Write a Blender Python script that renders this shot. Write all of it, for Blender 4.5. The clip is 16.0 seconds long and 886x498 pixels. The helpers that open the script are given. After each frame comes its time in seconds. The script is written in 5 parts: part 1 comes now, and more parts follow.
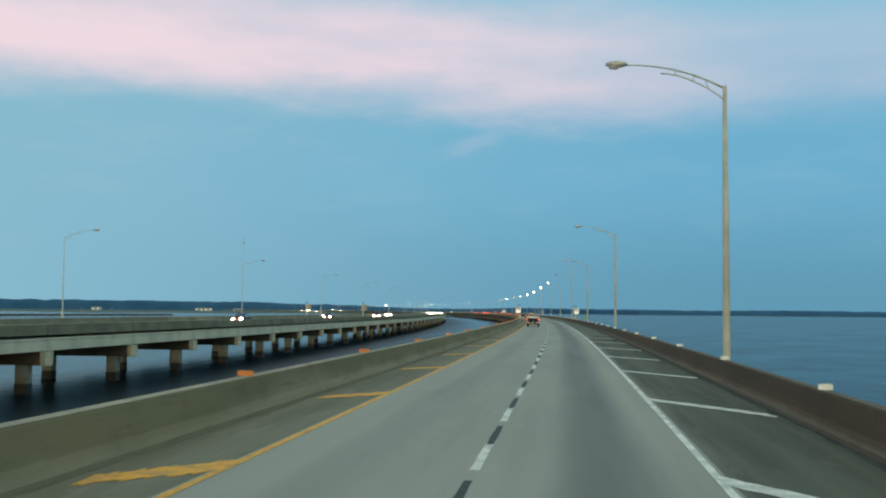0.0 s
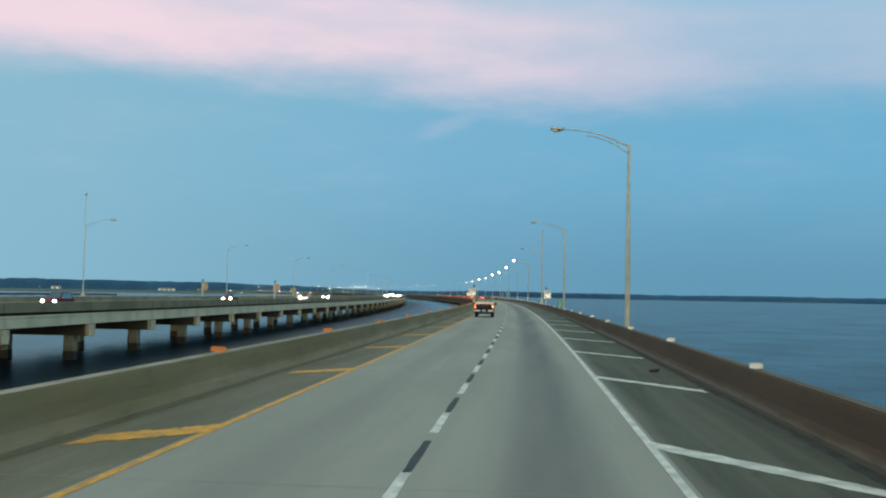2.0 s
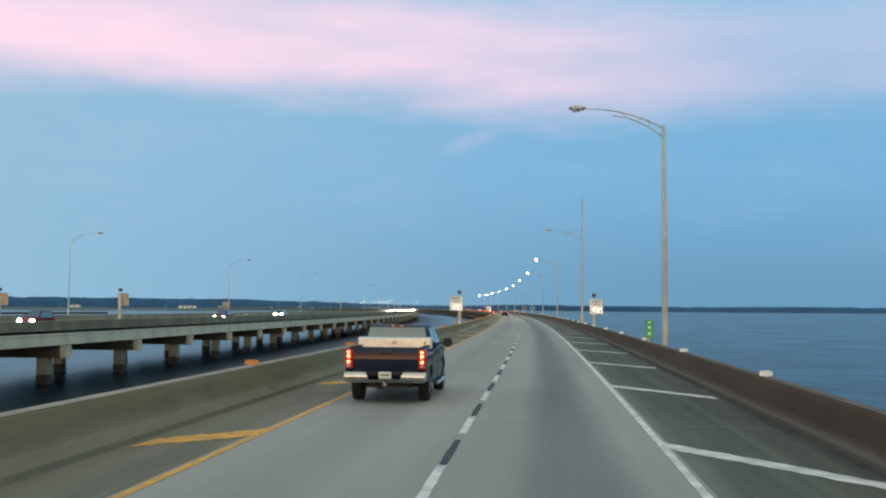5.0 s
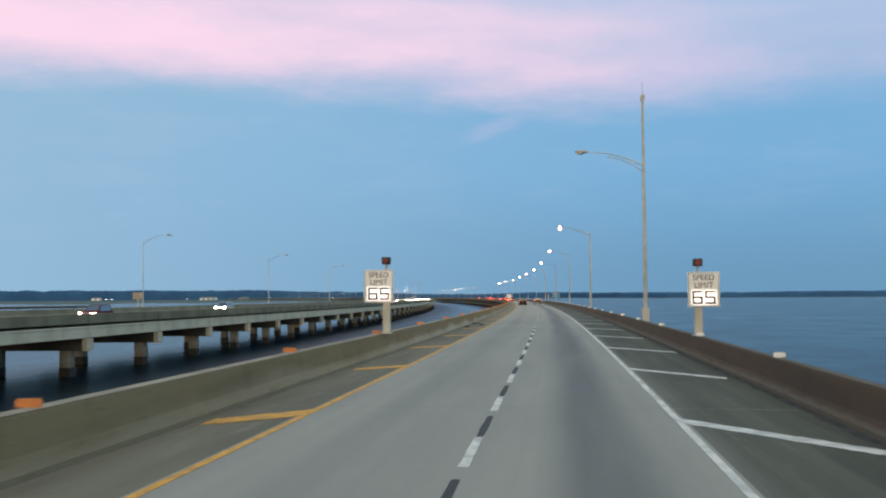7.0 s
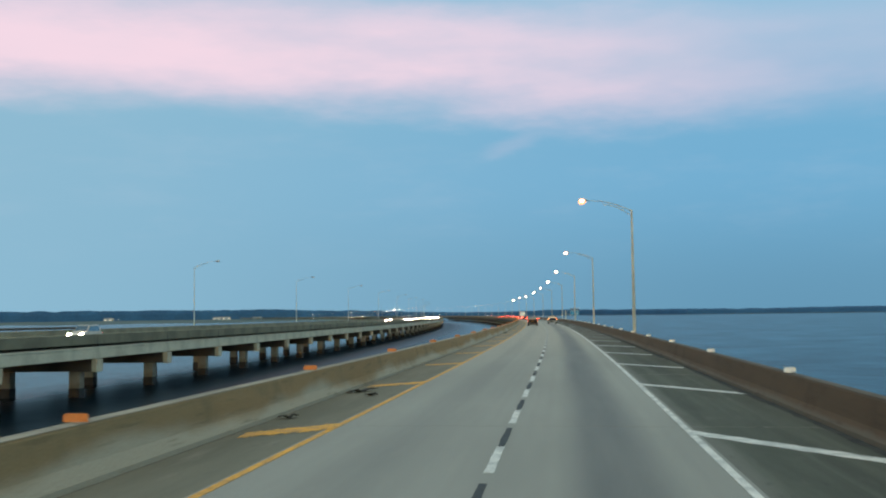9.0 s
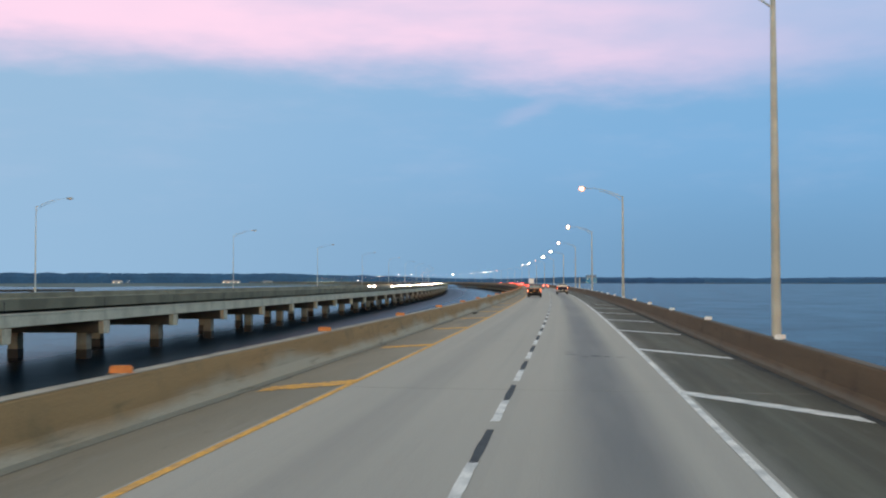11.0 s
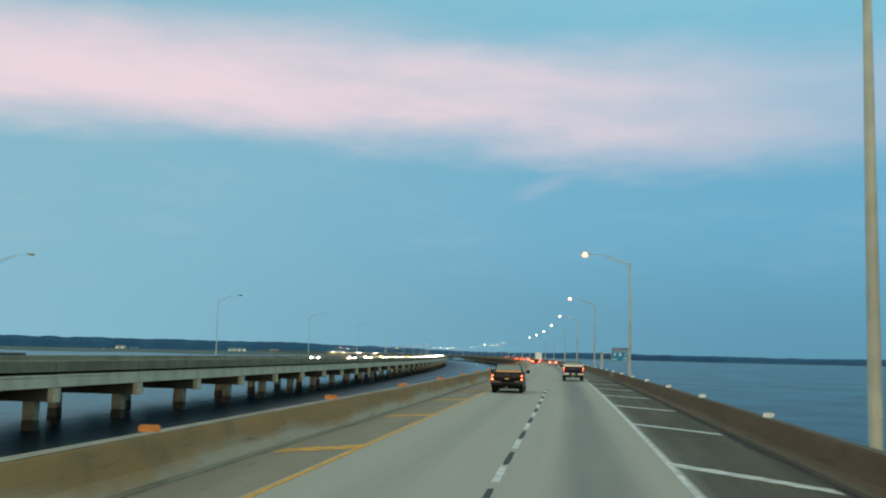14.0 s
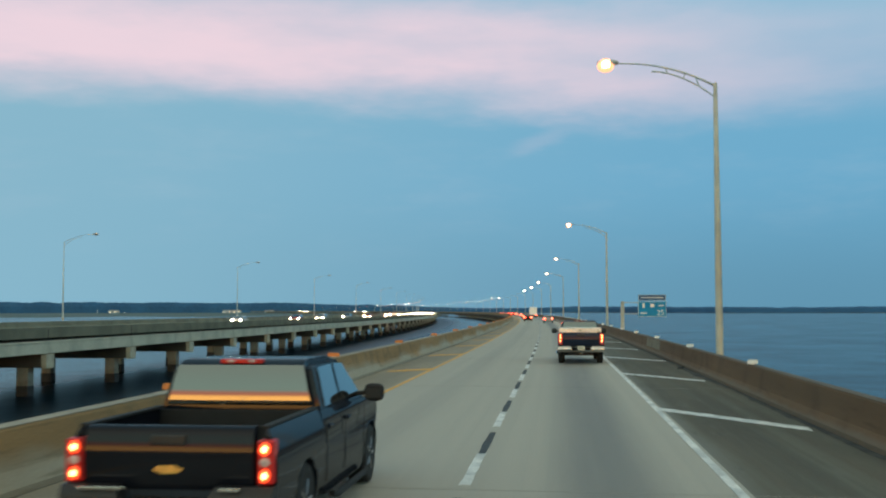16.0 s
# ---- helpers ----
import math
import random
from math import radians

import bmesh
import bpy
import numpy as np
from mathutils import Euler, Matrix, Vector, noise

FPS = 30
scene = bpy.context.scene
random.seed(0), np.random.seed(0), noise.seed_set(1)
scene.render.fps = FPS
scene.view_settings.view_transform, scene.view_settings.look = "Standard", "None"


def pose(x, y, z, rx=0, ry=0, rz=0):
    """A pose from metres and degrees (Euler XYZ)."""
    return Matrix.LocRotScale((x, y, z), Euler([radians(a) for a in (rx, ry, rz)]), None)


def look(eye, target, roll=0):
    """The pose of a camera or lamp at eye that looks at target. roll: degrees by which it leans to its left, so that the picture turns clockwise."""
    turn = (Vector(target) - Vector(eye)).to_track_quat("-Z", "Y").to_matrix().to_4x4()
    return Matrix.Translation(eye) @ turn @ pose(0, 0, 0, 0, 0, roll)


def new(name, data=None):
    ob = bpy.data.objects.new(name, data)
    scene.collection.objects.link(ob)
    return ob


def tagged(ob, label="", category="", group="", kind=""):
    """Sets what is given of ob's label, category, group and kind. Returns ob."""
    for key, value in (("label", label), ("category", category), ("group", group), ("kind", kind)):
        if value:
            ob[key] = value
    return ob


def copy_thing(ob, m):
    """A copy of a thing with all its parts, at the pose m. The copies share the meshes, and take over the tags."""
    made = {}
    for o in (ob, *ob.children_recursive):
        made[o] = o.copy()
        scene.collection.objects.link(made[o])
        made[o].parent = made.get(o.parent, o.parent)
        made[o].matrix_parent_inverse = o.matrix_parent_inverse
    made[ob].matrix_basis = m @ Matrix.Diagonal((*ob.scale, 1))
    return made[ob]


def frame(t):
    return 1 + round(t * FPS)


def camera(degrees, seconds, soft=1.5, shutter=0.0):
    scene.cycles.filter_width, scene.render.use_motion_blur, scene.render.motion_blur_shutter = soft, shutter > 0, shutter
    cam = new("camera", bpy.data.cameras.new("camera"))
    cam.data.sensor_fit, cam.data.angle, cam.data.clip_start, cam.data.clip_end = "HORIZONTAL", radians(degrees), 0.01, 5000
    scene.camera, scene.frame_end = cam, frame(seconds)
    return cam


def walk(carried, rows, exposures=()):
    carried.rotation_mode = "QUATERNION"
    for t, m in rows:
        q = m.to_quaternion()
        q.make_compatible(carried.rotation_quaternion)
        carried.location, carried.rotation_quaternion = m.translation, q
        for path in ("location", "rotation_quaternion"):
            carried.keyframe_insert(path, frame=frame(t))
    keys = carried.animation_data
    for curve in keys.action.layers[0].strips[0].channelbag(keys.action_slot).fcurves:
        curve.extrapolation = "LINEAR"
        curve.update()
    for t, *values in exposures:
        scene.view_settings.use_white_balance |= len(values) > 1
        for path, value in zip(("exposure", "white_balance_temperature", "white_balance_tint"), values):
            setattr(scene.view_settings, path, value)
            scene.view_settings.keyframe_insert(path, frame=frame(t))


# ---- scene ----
cam = camera(46.5, 16.0, soft=2.1, shutter=0.15)
R = 6106.0          # the two bridges run on one wide left-hand bend
CROSS = 0.0043      # cross fall of the deck


def on(s, n, z=0.0):
    """A place s metres along the dashed line and n metres to the right of it."""
    a = s / R
    return Vector((-R + (R + n) * math.cos(a), (R + n) * math.sin(a), z))


def heading(s):
    return math.degrees(s / R)


def at(s, n, z=0.0, turn=0.0):
    p = on(s, n, z)
    return pose(p.x, p.y, p.z, 0, 0, heading(s) + turn)


# seconds, metres along, metres right of the dashed line, yaw to the road, pitch, roll, height of the eye
ROWS = [
    (0.0, 0.000, 1.421, 7.057, 3.434, -0.494, 2.395),
    (0.5, 13.496, 1.476, 6.023, 3.156, -0.054, 2.385),
    (1.0, 26.999, 1.467, 6.012, 3.371, -0.310, 2.380),
    (1.5, 40.629, 1.517, 5.300, 3.326, -0.477, 2.383),
    (2.0, 54.260, 1.601, 4.865, 2.487, -1.013, 2.380),
    (2.5, 67.960, 1.605, 5.186, 2.897, -0.272, 2.375),
    (3.0, 81.626, 1.573, 4.838, 3.089, 0.188, 2.362),
    (3.5, 95.420, 1.528, 5.729, 3.175, 0.192, 2.352),
    (4.0, 109.208, 1.535, 5.834, 1.646, 0.129, 2.345),
    (4.5, 123.038, 1.513, 5.610, 2.262, -0.186, 2.353),
    (5.0, 136.812, 1.499, 5.575, 3.274, -0.377, 2.362),
    (7.5, 204.979, 1.312, 6.832, 2.608, 0.857, 2.358),
    (8.0, 218.781, 1.301, 7.133, 2.999, 1.438, 2.362),
    (8.5, 232.683, 1.266, 7.339, 2.723, 1.630, 2.360),
    (9.0, 246.418, 1.205, 6.890, 3.661, 0.748, 2.358),
    (11.5, 314.527, 1.323, 7.035, 1.374, 0.040, 2.338),
    (12.0, 328.227, 1.359, 6.401, 1.208, -0.339, 2.328),
    (12.5, 342.062, 1.362, 5.707, 1.410, 0.154, 2.328),
    (13.0, 355.910, 1.356, 6.189, 2.305, -0.182, 2.338),
    (13.5, 369.620, 1.344, 6.999, 4.316, -0.849, 2.346),
    (14.0, 383.253, 1.371, 7.117, 5.798, -1.262, 2.343),
    (14.5, 396.909, 1.461, 7.495, 4.643, -0.222, 2.341),
    (15.0, 410.605, 1.364, 7.090, 4.144, -0.360, 2.340),
    (15.5, 424.272, 1.345, 6.925, 3.767, -0.211, 2.340),
    (16.0, 437.946, 1.302, 6.564, 3.424, 0.087, 2.340),
]
# seconds, stops, kelvin, tint: the clip's camera drifts between greener and pinker
EXPOSURES = [(0.0, -0.04, 6700, 1), (1.5, -0.03, 6700, 3), (2.0, -0.03, 6700, 5), (2.5, -0.03, 6700, 8), (3.0, -0.02, 6700, 6), (3.5, 0.00, 6700, 8), (4.5, 0.07, 6700, 15), (5.2, 0.08, 6700, 17), (7.3, 0.02, 6700, 21), (8.0, 0.00, 6700, 19), (9.0, -0.02, 6700, 10), (11.5, 0.06, 6700, 28), (12.0, 0.06, 6700, 25), (13.0, 0.06, 6700, 23), (13.5, 0.06, 6700, 17), (14.0, -0.09, 6700, 0), (15.0, -0.11, 6700, 2), (16.0, -0.10, 6700, 5)]
walk(cam, [(t, at(s, n, eye) @ pose(0, 0, 0, 90 + pitch, roll, yaw)) for t, s, n, yaw, pitch, roll, eye in ROWS], EXPOSURES)

# ---- sky and light ----
world = bpy.data.worlds.new("dusk")
scene.world = world
world.use_nodes = True
wt = world.node_tree
wt.nodes.clear()


def wmath(op, a, b=None, c=None):
    node = wt.nodes.new("ShaderNodeMath")
    node.operation = op
    for i, v in enumerate((a, b, c)):
        if v is None:
            continue
        if isinstance(v, (int, float)):
            node.inputs[i].default_value = v
        else:
            wt.links.new(v, node.inputs[i])
    return node.outputs[0]


def wstep(v, lo, hi):
    node = wt.nodes.new("ShaderNodeMapRange")
    node.interpolation_type = "SMOOTHSTEP"
    wt.links.new(v, node.inputs[0])
    for i, x in enumerate((lo, hi, 0.0, 1.0)):
        node.inputs[i + 1].default_value = x
    return node.outputs[0]


def wmix(f, a, b):
    node = wt.nodes.new("ShaderNodeMix")
    node.data_type = "RGBA"
    wt.links.new(f, node.inputs[0])
    for i, v in ((6, a), (7, b)):
        if isinstance(v, tuple):
            node.inputs[i].default_value = (*v, 1)
        else:
            wt.links.new(v, node.inputs[i])
    return node.outputs[2]


def wnoise(vec, scale, detail=4.0, rough=0.55):
    node = wt.nodes.new("ShaderNodeTexNoise")
    node.inputs["Scale"].default_value = scale
    node.inputs["Detail"].default_value = detail
    node.inputs["Roughness"].default_value = rough
    wt.links.new(vec, node.inputs["Vector"])
    return node.outputs[0]


geo = wt.nodes.new("ShaderNodeTexCoord")
sep = wt.nodes.new("ShaderNodeSeparateXYZ")
wt.links.new(geo.outputs["Generated"], sep.inputs[0])
wx, wy, wz = sep.outputs
el = wmath("DEGREES", wmath("ARCSINE", wz))
az = wmath("DEGREES", wmath("ARCTAN2", wmath("MULTIPLY", wx, -1.0), wy))
stretch = wt.nodes.new("ShaderNodeCombineXYZ")
wt.links.new(wmath("MULTIPLY", az, 0.045), stretch.inputs[0])
wt.links.new(wmath("MULTIPLY", el, 0.16), stretch.inputs[1])
soft = wnoise(stretch.outputs[0], 1.0, 5.0)
fine = wnoise(stretch.outputs[0], 3.1, 6.0, 0.6)
puff = wmath("ADD", wmath("MULTIPLY", wmath("SUBTRACT", soft, 0.5), 3.6), wmath("MULTIPLY", wmath("SUBTRACT", fine, 0.5), 2.2))
high = wmath("ADD", el, puff)
# clear dusk sky: hazy blue at the horizon, deeper above it, paler overhead; brighter towards the left
clear = wmix(wstep(el, 0.0, 8.0), (0.13, 0.32, 0.49), (0.165, 0.43, 0.67))
clear = wmix(wstep(el, 8.0, 26.0), clear, (0.27, 0.60, 0.80))
clear = wmix(wstep(el, 24.0, 55.0), clear, (0.66, 0.66, 0.55))
clear = wmix(wstep(az, -11.0, 38.0), clear, (0.265, 0.50, 0.67))
# the pink cloud band, its lower edge rising to the left
low = wmath("ADD", wmath("MULTIPLY", wmath("MINIMUM", wmath("MAXIMUM", az, -8.0), 17.0), 0.048), 10.95)
above = wmath("SUBTRACT", high, low)
cover = wmath("MULTIPLY", wstep(above, -1.6, 1.9), wmath("SUBTRACT", 1.0, wstep(above, 3.4, 7.4)))
cover = wmath("MULTIPLY", cover, wmath("ADD", 0.62, wmath("MULTIPLY", wstep(soft, 0.32, 0.6), 0.38)))
cover = wmath("MULTIPLY", cover, wmath("ADD", 0.30, wmath("MULTIPLY", wstep(az, -16.0, 12.0), 0.66)))
sky = wmix(cover, clear, (0.92, 0.71, 0.83))
# a faint streak under it
du = wmath("SUBTRACT", az, 5.3)
dv = wmath("SUBTRACT", wmath("SUBTRACT", el, 9.3), wmath("MULTIPLY", du, -0.28))
streak = wmath("MULTIPLY", wmath("SUBTRACT", 1.0, wstep(wmath("ABSOLUTE", du), 0.4, 2.2)), wmath("SUBTRACT", 1.0, wstep(wmath("ABSOLUTE", wmath("ADD", dv, wmath("MULTIPLY", wmath("SUBTRACT", fine, 0.5), 1.2))), 0.05, 0.6)))
sky = wmix(wmath("MULTIPLY", streak, 0.20), sky, (0.62, 0.60, 0.76))
# thin haze streaks in the clear part
sky = wmix(wmath("MULTIPLY", wmath("MULTIPLY", wstep(fine, 0.45, 0.75), wstep(el, 1.5, 6.0)), 0.10), sky, (0.52, 0.62, 0.76))
# the afterglow of the sun that has set behind: yellow on the horizon, a red edge, a dull green-grey sky above
back = wstep(wmath("ABSOLUTE", az), 80.0, 150.0)
dull = wmix(wstep(el, 6.0, 45.0), (0.66, 1.06, 0.92), (0.66, 0.66, 0.55))
glow = wmix(wstep(el, 2.6, 4.6), (6.0, 2.7, 0.50), (2.0, 0.50, 0.22))
glow = wmix(wstep(el, 4.8, 8.0), glow, dull)
glow = wmix(wstep(wmath("ABSOLUTE", az), 138.0, 156.0), dull, glow)
sky = wmix(back, sky, glow)
bg = wt.nodes.new("ShaderNodeBackground")
wt.links.new(sky, bg.inputs[0])
bg.inputs[1].default_value = 1.0
nishita = wt.nodes.new("ShaderNodeTexSky")
nishita.sky_type = "NISHITA"
nishita.sun_disc = False
nishita.sun_elevation = radians(-2.5)
nishita.sun_rotation = radians(180.0)
bg2 = wt.nodes.new("ShaderNodeBackground")
wt.links.new(nishita.outputs[0], bg2.inputs[0])
bg2.inputs[1].default_value = 0.05
both = wt.nodes.new("ShaderNodeAddShader")
wt.links.new(bg.outputs[0], both.inputs[0])
wt.links.new(bg2.outputs[0], both.inputs[1])
wout = wt.nodes.new("ShaderNodeOutputWorld")
wt.links.new(both.outputs[0], wout.inputs[0])

# the low glow behind the camera
sun = new("sun", bpy.data.lights.new("sun", "SUN"))
sun.data.energy = 0.45
sun.data.angle = radians(75)
sun.data.color = (1.0, 0.92, 0.80)
sun.matrix_world = look((0, -100, 30), (0, 0, 0))


# ---- materials ----
def material(name, color, rough=0.7, metal=0.0, vary=0.25, scale=2.0, tint=None, grain=0.12, grain_scale=60.0, bump=0.15, bump_scale=80.0, stretch=(1, 1, 1), spec=0.5, coat=0.0):
    m = bpy.data.materials.new(name)
    m.use_nodes = True
    t = m.node_tree
    b = t.nodes["Principled BSDF"]
    b.inputs["Roughness"].default_value = rough
    b.inputs["Metallic"].default_value = metal
    b.inputs["Specular IOR Level"].default_value = spec
    b.inputs["Coat Weight"].default_value = coat
    b.inputs["Coat Roughness"].default_value = 0.06
    co = t.nodes.new("ShaderNodeTexCoord")
    mp = t.nodes.new("ShaderNodeMapping")
    mp.inputs["Scale"].default_value = stretch
    t.links.new(co.outputs["Object"], mp.inputs[0])
    big, small = t.nodes.new("ShaderNodeTexNoise"), t.nodes.new("ShaderNodeTexNoise")
    for node, sc in ((big, scale), (small, grain_scale)):
        node.inputs["Scale"].default_value = sc
        node.inputs["Detail"].default_value = 5
        t.links.new(mp.outputs[0], node.inputs["Vector"])
    second = tint or tuple(c * (1 - vary) for c in color)
    ramp = t.nodes.new("ShaderNodeMapRange")
    ramp.interpolation_type = "SMOOTHSTEP"
    for i, v in enumerate((0.38, 0.64, 0.0, 1.0)):
        ramp.inputs[i + 1].default_value = v
    t.links.new(big.outputs[0], ramp.inputs[0])
    mix = t.nodes.new("ShaderNodeMix")
    mix.data_type = "RGBA"
    mix.inputs[6].default_value, mix.inputs[7].default_value = (*color, 1), (*second, 1)
    t.links.new(ramp.outputs[0], mix.inputs[0])
    speck = t.nodes.new("ShaderNodeMapRange")
    for i, v in enumerate((0.3, 0.7, 1 - grain, 1 + grain)):
        speck.inputs[i + 1].default_value = v
    t.links.new(small.outputs[0], speck.inputs[0])
    mul = t.nodes.new("ShaderNodeMix")
    mul.data_type, mul.blend_type = "RGBA", "MULTIPLY"
    mul.inputs[0].default_value = 1
    t.links.new(mix.outputs[2], mul.inputs[6])
    t.links.new(speck.outputs[0], mul.inputs[7])
    t.links.new(mul.outputs[2], b.inputs["Base Color"])
    if bump:
        bp, bn = t.nodes.new("ShaderNodeBump"), t.nodes.new("ShaderNodeTexNoise")
        bn.inputs["Scale"].default_value = bump_scale
        bn.inputs["Detail"].default_value = 4
        t.links.new(mp.outputs[0], bn.inputs["Vector"])
        bp.inputs["Strength"].default_value = bump
        bp.inputs["Distance"].default_value = 0.02
        t.links.new(bn.outputs[0], bp.inputs["Height"])
        t.links.new(bp.outputs[0], b.inputs["Normal"])
    return m


def emitter(name, color, strength):
    m = bpy.data.materials.new(name)
    m.use_nodes = True
    b = m.node_tree.nodes["Principled BSDF"]
    b.inputs["Base Color"].default_value = (*color, 1)
    b.inputs["Emission Color"].default_value = (*color, 1)
    b.inputs["Emission Strength"].default_value = strength
    b.inputs["Roughness"].default_value = 0.3
    return m


def nodes_of(m):
    t = m.node_tree
    return t, t.nodes["Principled BSDF"]


def surface(name, rough=0.8, spec=0.3):
    """A material whose noise runs in metres across and along the road (the UV map of the swept strips)."""
    m = bpy.data.materials.new(name)
    m.use_nodes = True
    t, b = nodes_of(m)
    b.inputs["Roughness"].default_value = rough
    b.inputs["Specular IOR Level"].default_value = spec
    uv = t.nodes.new("ShaderNodeUVMap")
    uv.uv_map = "road"

    def noise_at(sx, sy, detail=4.0, rough_=0.55, off=0.0):
        mp, nz = t.nodes.new("ShaderNodeMapping"), t.nodes.new("ShaderNodeTexNoise")
        mp.inputs["Scale"].default_value = (sx, sy, 1)
        mp.inputs["Location"].default_value = (off, off * 1.7, 0)
        t.links.new(uv.outputs[0], mp.inputs[0])
        nz.inputs["Scale"].default_value = 1
        nz.inputs["Detail"].default_value = detail
        nz.inputs["Roughness"].default_value = rough_
        t.links.new(mp.outputs[0], nz.inputs["Vector"])
        return nz.outputs[0]

    def step(v, lo, hi, a=0.0, c=1.0):
        node = t.nodes.new("ShaderNodeMapRange")
        node.interpolation_type = "SMOOTHSTEP"
        t.links.new(v, node.inputs[0])
        for i, x in enumerate((lo, hi, a, c)):
            node.inputs[i + 1].default_value = x
        return node.outputs[0]

    def calc(op, a, c):
        node = t.nodes.new("ShaderNodeMath")
        node.operation = op
        for i, v in enumerate((a, c)):
            if isinstance(v, (int, float)):
                node.inputs[i].default_value = v
            else:
                t.links.new(v, node.inputs[i])
        return node.outputs[0]

    def mix(f, a, c, mode="MIX"):
        node = t.nodes.new("ShaderNodeMix")
        node.data_type, node.blend_type = "RGBA", mode
        if isinstance(f, (int, float)):
            node.inputs[0].default_value = f
        else:
            t.links.new(f, node.inputs[0])
        for i, v in ((6, a), (7, c)):
            if isinstance(v, tuple):
                node.inputs[i].default_value = (*v, 1)
            else:
                t.links.new(v, node.inputs[i])
        return node.outputs[2]

    sep_ = t.nodes.new("ShaderNodeSeparateXYZ")
    t.links.new(uv.outputs[0], sep_.inputs[0])

    def relief(h, strength, distance=0.01):
        bp = t.nodes.new("ShaderNodeBump")
        bp.inputs["Strength"].default_value = strength
        bp.inputs["Distance"].default_value = distance
        t.links.new(h, bp.inputs["Height"])
        t.links.new(bp.outputs[0], b.inputs["Normal"])

    return m, t, b, noise_at, step, calc, mix, sep_.outputs, relief


WATER = -5.1         # the river below the deck

# lanes: worn grey concrete with an oil-darkened track down the middle of each lane
M_LANE, t_, b_, nz_, st_, ca_, mx_, uv_, rel_ = surface("worn_lane_concrete", 0.75)
wob = ca_("MULTIPLY", ca_("SUBTRACT", nz_(0.3, 0.02), 0.5), 0.5)
nn = ca_("ADD", uv_[0], wob)
oil_r = st_(ca_("ABSOLUTE", ca_("SUBTRACT", nn, 1.95), 0), 0.20, 1.10, 1.0, 0.0)
oil_l = st_(ca_("ABSOLUTE", ca_("ADD", nn, 2.0), 0), 0.10, 0.75, 0.28, 0.0)
oil = ca_("MULTIPLY", ca_("ADD", oil_r, oil_l), st_(nz_(0.8, 0.06, off=7.0), 0.3, 0.7, 0.70, 1.0))
col_ = mx_(st_(nz_(0.5, 0.05, off=3.0), 0.35, 0.65), (0.345, 0.345, 0.312), (0.302, 0.302, 0.274))
col_ = mx_(st_(nz_(2.0, 0.35, 6.0, off=11.0), 0.55, 0.75, 0.0, 0.35), col_, (0.39, 0.37, 0.325))
# paler and warmer colour further along the bridge
col_ = mx_(st_(ca_("ADD", uv_[1], ca_("MULTIPLY", nz_(0.2, 0.02, off=1.0), 60.0)), 290.0, 390.0, 0.0, 0.85), col_, (0.44, 0.405, 0.34))
col_ = mx_(st_(nz_(3.0, 0.02, 5.0, off=17.0), 0.40, 0.66, 0.0, 0.12), col_, (0.22, 0.22, 0.21))
col_ = mx_(ca_("MULTIPLY", oil, st_(uv_[1], 280.0, 390.0, 0.84, 0.66)), col_, (0.112, 0.114, 0.113))
col_ = mx_(1.0, col_, mx_(st_(nz_(45, 45, 3.0), 0.3, 0.7), (0.88, 0.88, 0.88), (1.10, 1.10, 1.10)), "MULTIPLY")
t_.links.new(col_, b_.inputs["Base Color"])
t_.links.new(ca_("SUBTRACT", 0.8, ca_("MULTIPLY", oil, 0.14)), b_.inputs["Roughness"])
rel_(nz_(60, 60, 3.0), 0.25)

# shoulders: dirtier, browner and darker, with grit towards the barrier
M_SHOULDER, t_, b_, nz_, st_, ca_, mx_, uv_, rel_ = surface("dirty_shoulder_concrete", 0.88)
col_ = mx_(st_(nz_(0.9, 0.09), 0.36, 0.66), (0.100, 0.108, 0.083), (0.068, 0.074, 0.057))
col_ = mx_(st_(ca_("ADD", uv_[1], ca_("MULTIPLY", nz_(0.2, 0.02, off=1.0), 60.0)), 290.0, 390.0, 0.0, 0.75), col_, mx_(st_(nz_(0.9, 0.09, off=4.0), 0.36, 0.66), (0.128, 0.106, 0.074), (0.084, 0.070, 0.050)))
col_ = mx_(st_(nz_(2.2, 0.025, 5.0, off=13.0), 0.44, 0.66, 0.0, 0.5), col_, (0.140, 0.146, 0.117))
col_ = mx_(st_(nz_(3.1, 0.03, 5.0, off=21.0), 0.50, 0.70, 0.0, 0.4), col_, (0.072, 0.070, 0.056))
col_ = mx_(st_(ca_("ADD", uv_[0], ca_("MULTIPLY", ca_("SUBTRACT", nz_(0.9, 0.15, 5.0, off=2.0), 0.5), 0.7)), 3.65, 4.15, 0.6, 0.0), col_, (0.215, 0.215, 0.19))
col_ = mx_(st_(nz_(2.4, 0.5, 6.0, off=5.0), 0.56, 0.74, 0.0, 0.4), col_, (0.165, 0.160, 0.135))
col_ = mx_(st_(nz_(5.0, 1.6, 6.0, off=9.0), 0.60, 0.72, 0.0, 0.55), col_, (0.06, 0.06, 0.055))
col_ = mx_(1.0, col_, mx_(st_(nz_(40, 40, 3.0), 0.3, 0.7), (0.82, 0.82, 0.82), (1.16, 1.16, 1.16)), "MULTIPLY")
t_.links.new(col_, b_.inputs["Base Color"])
rel_(nz_(50, 50, 3.0), 0.4)


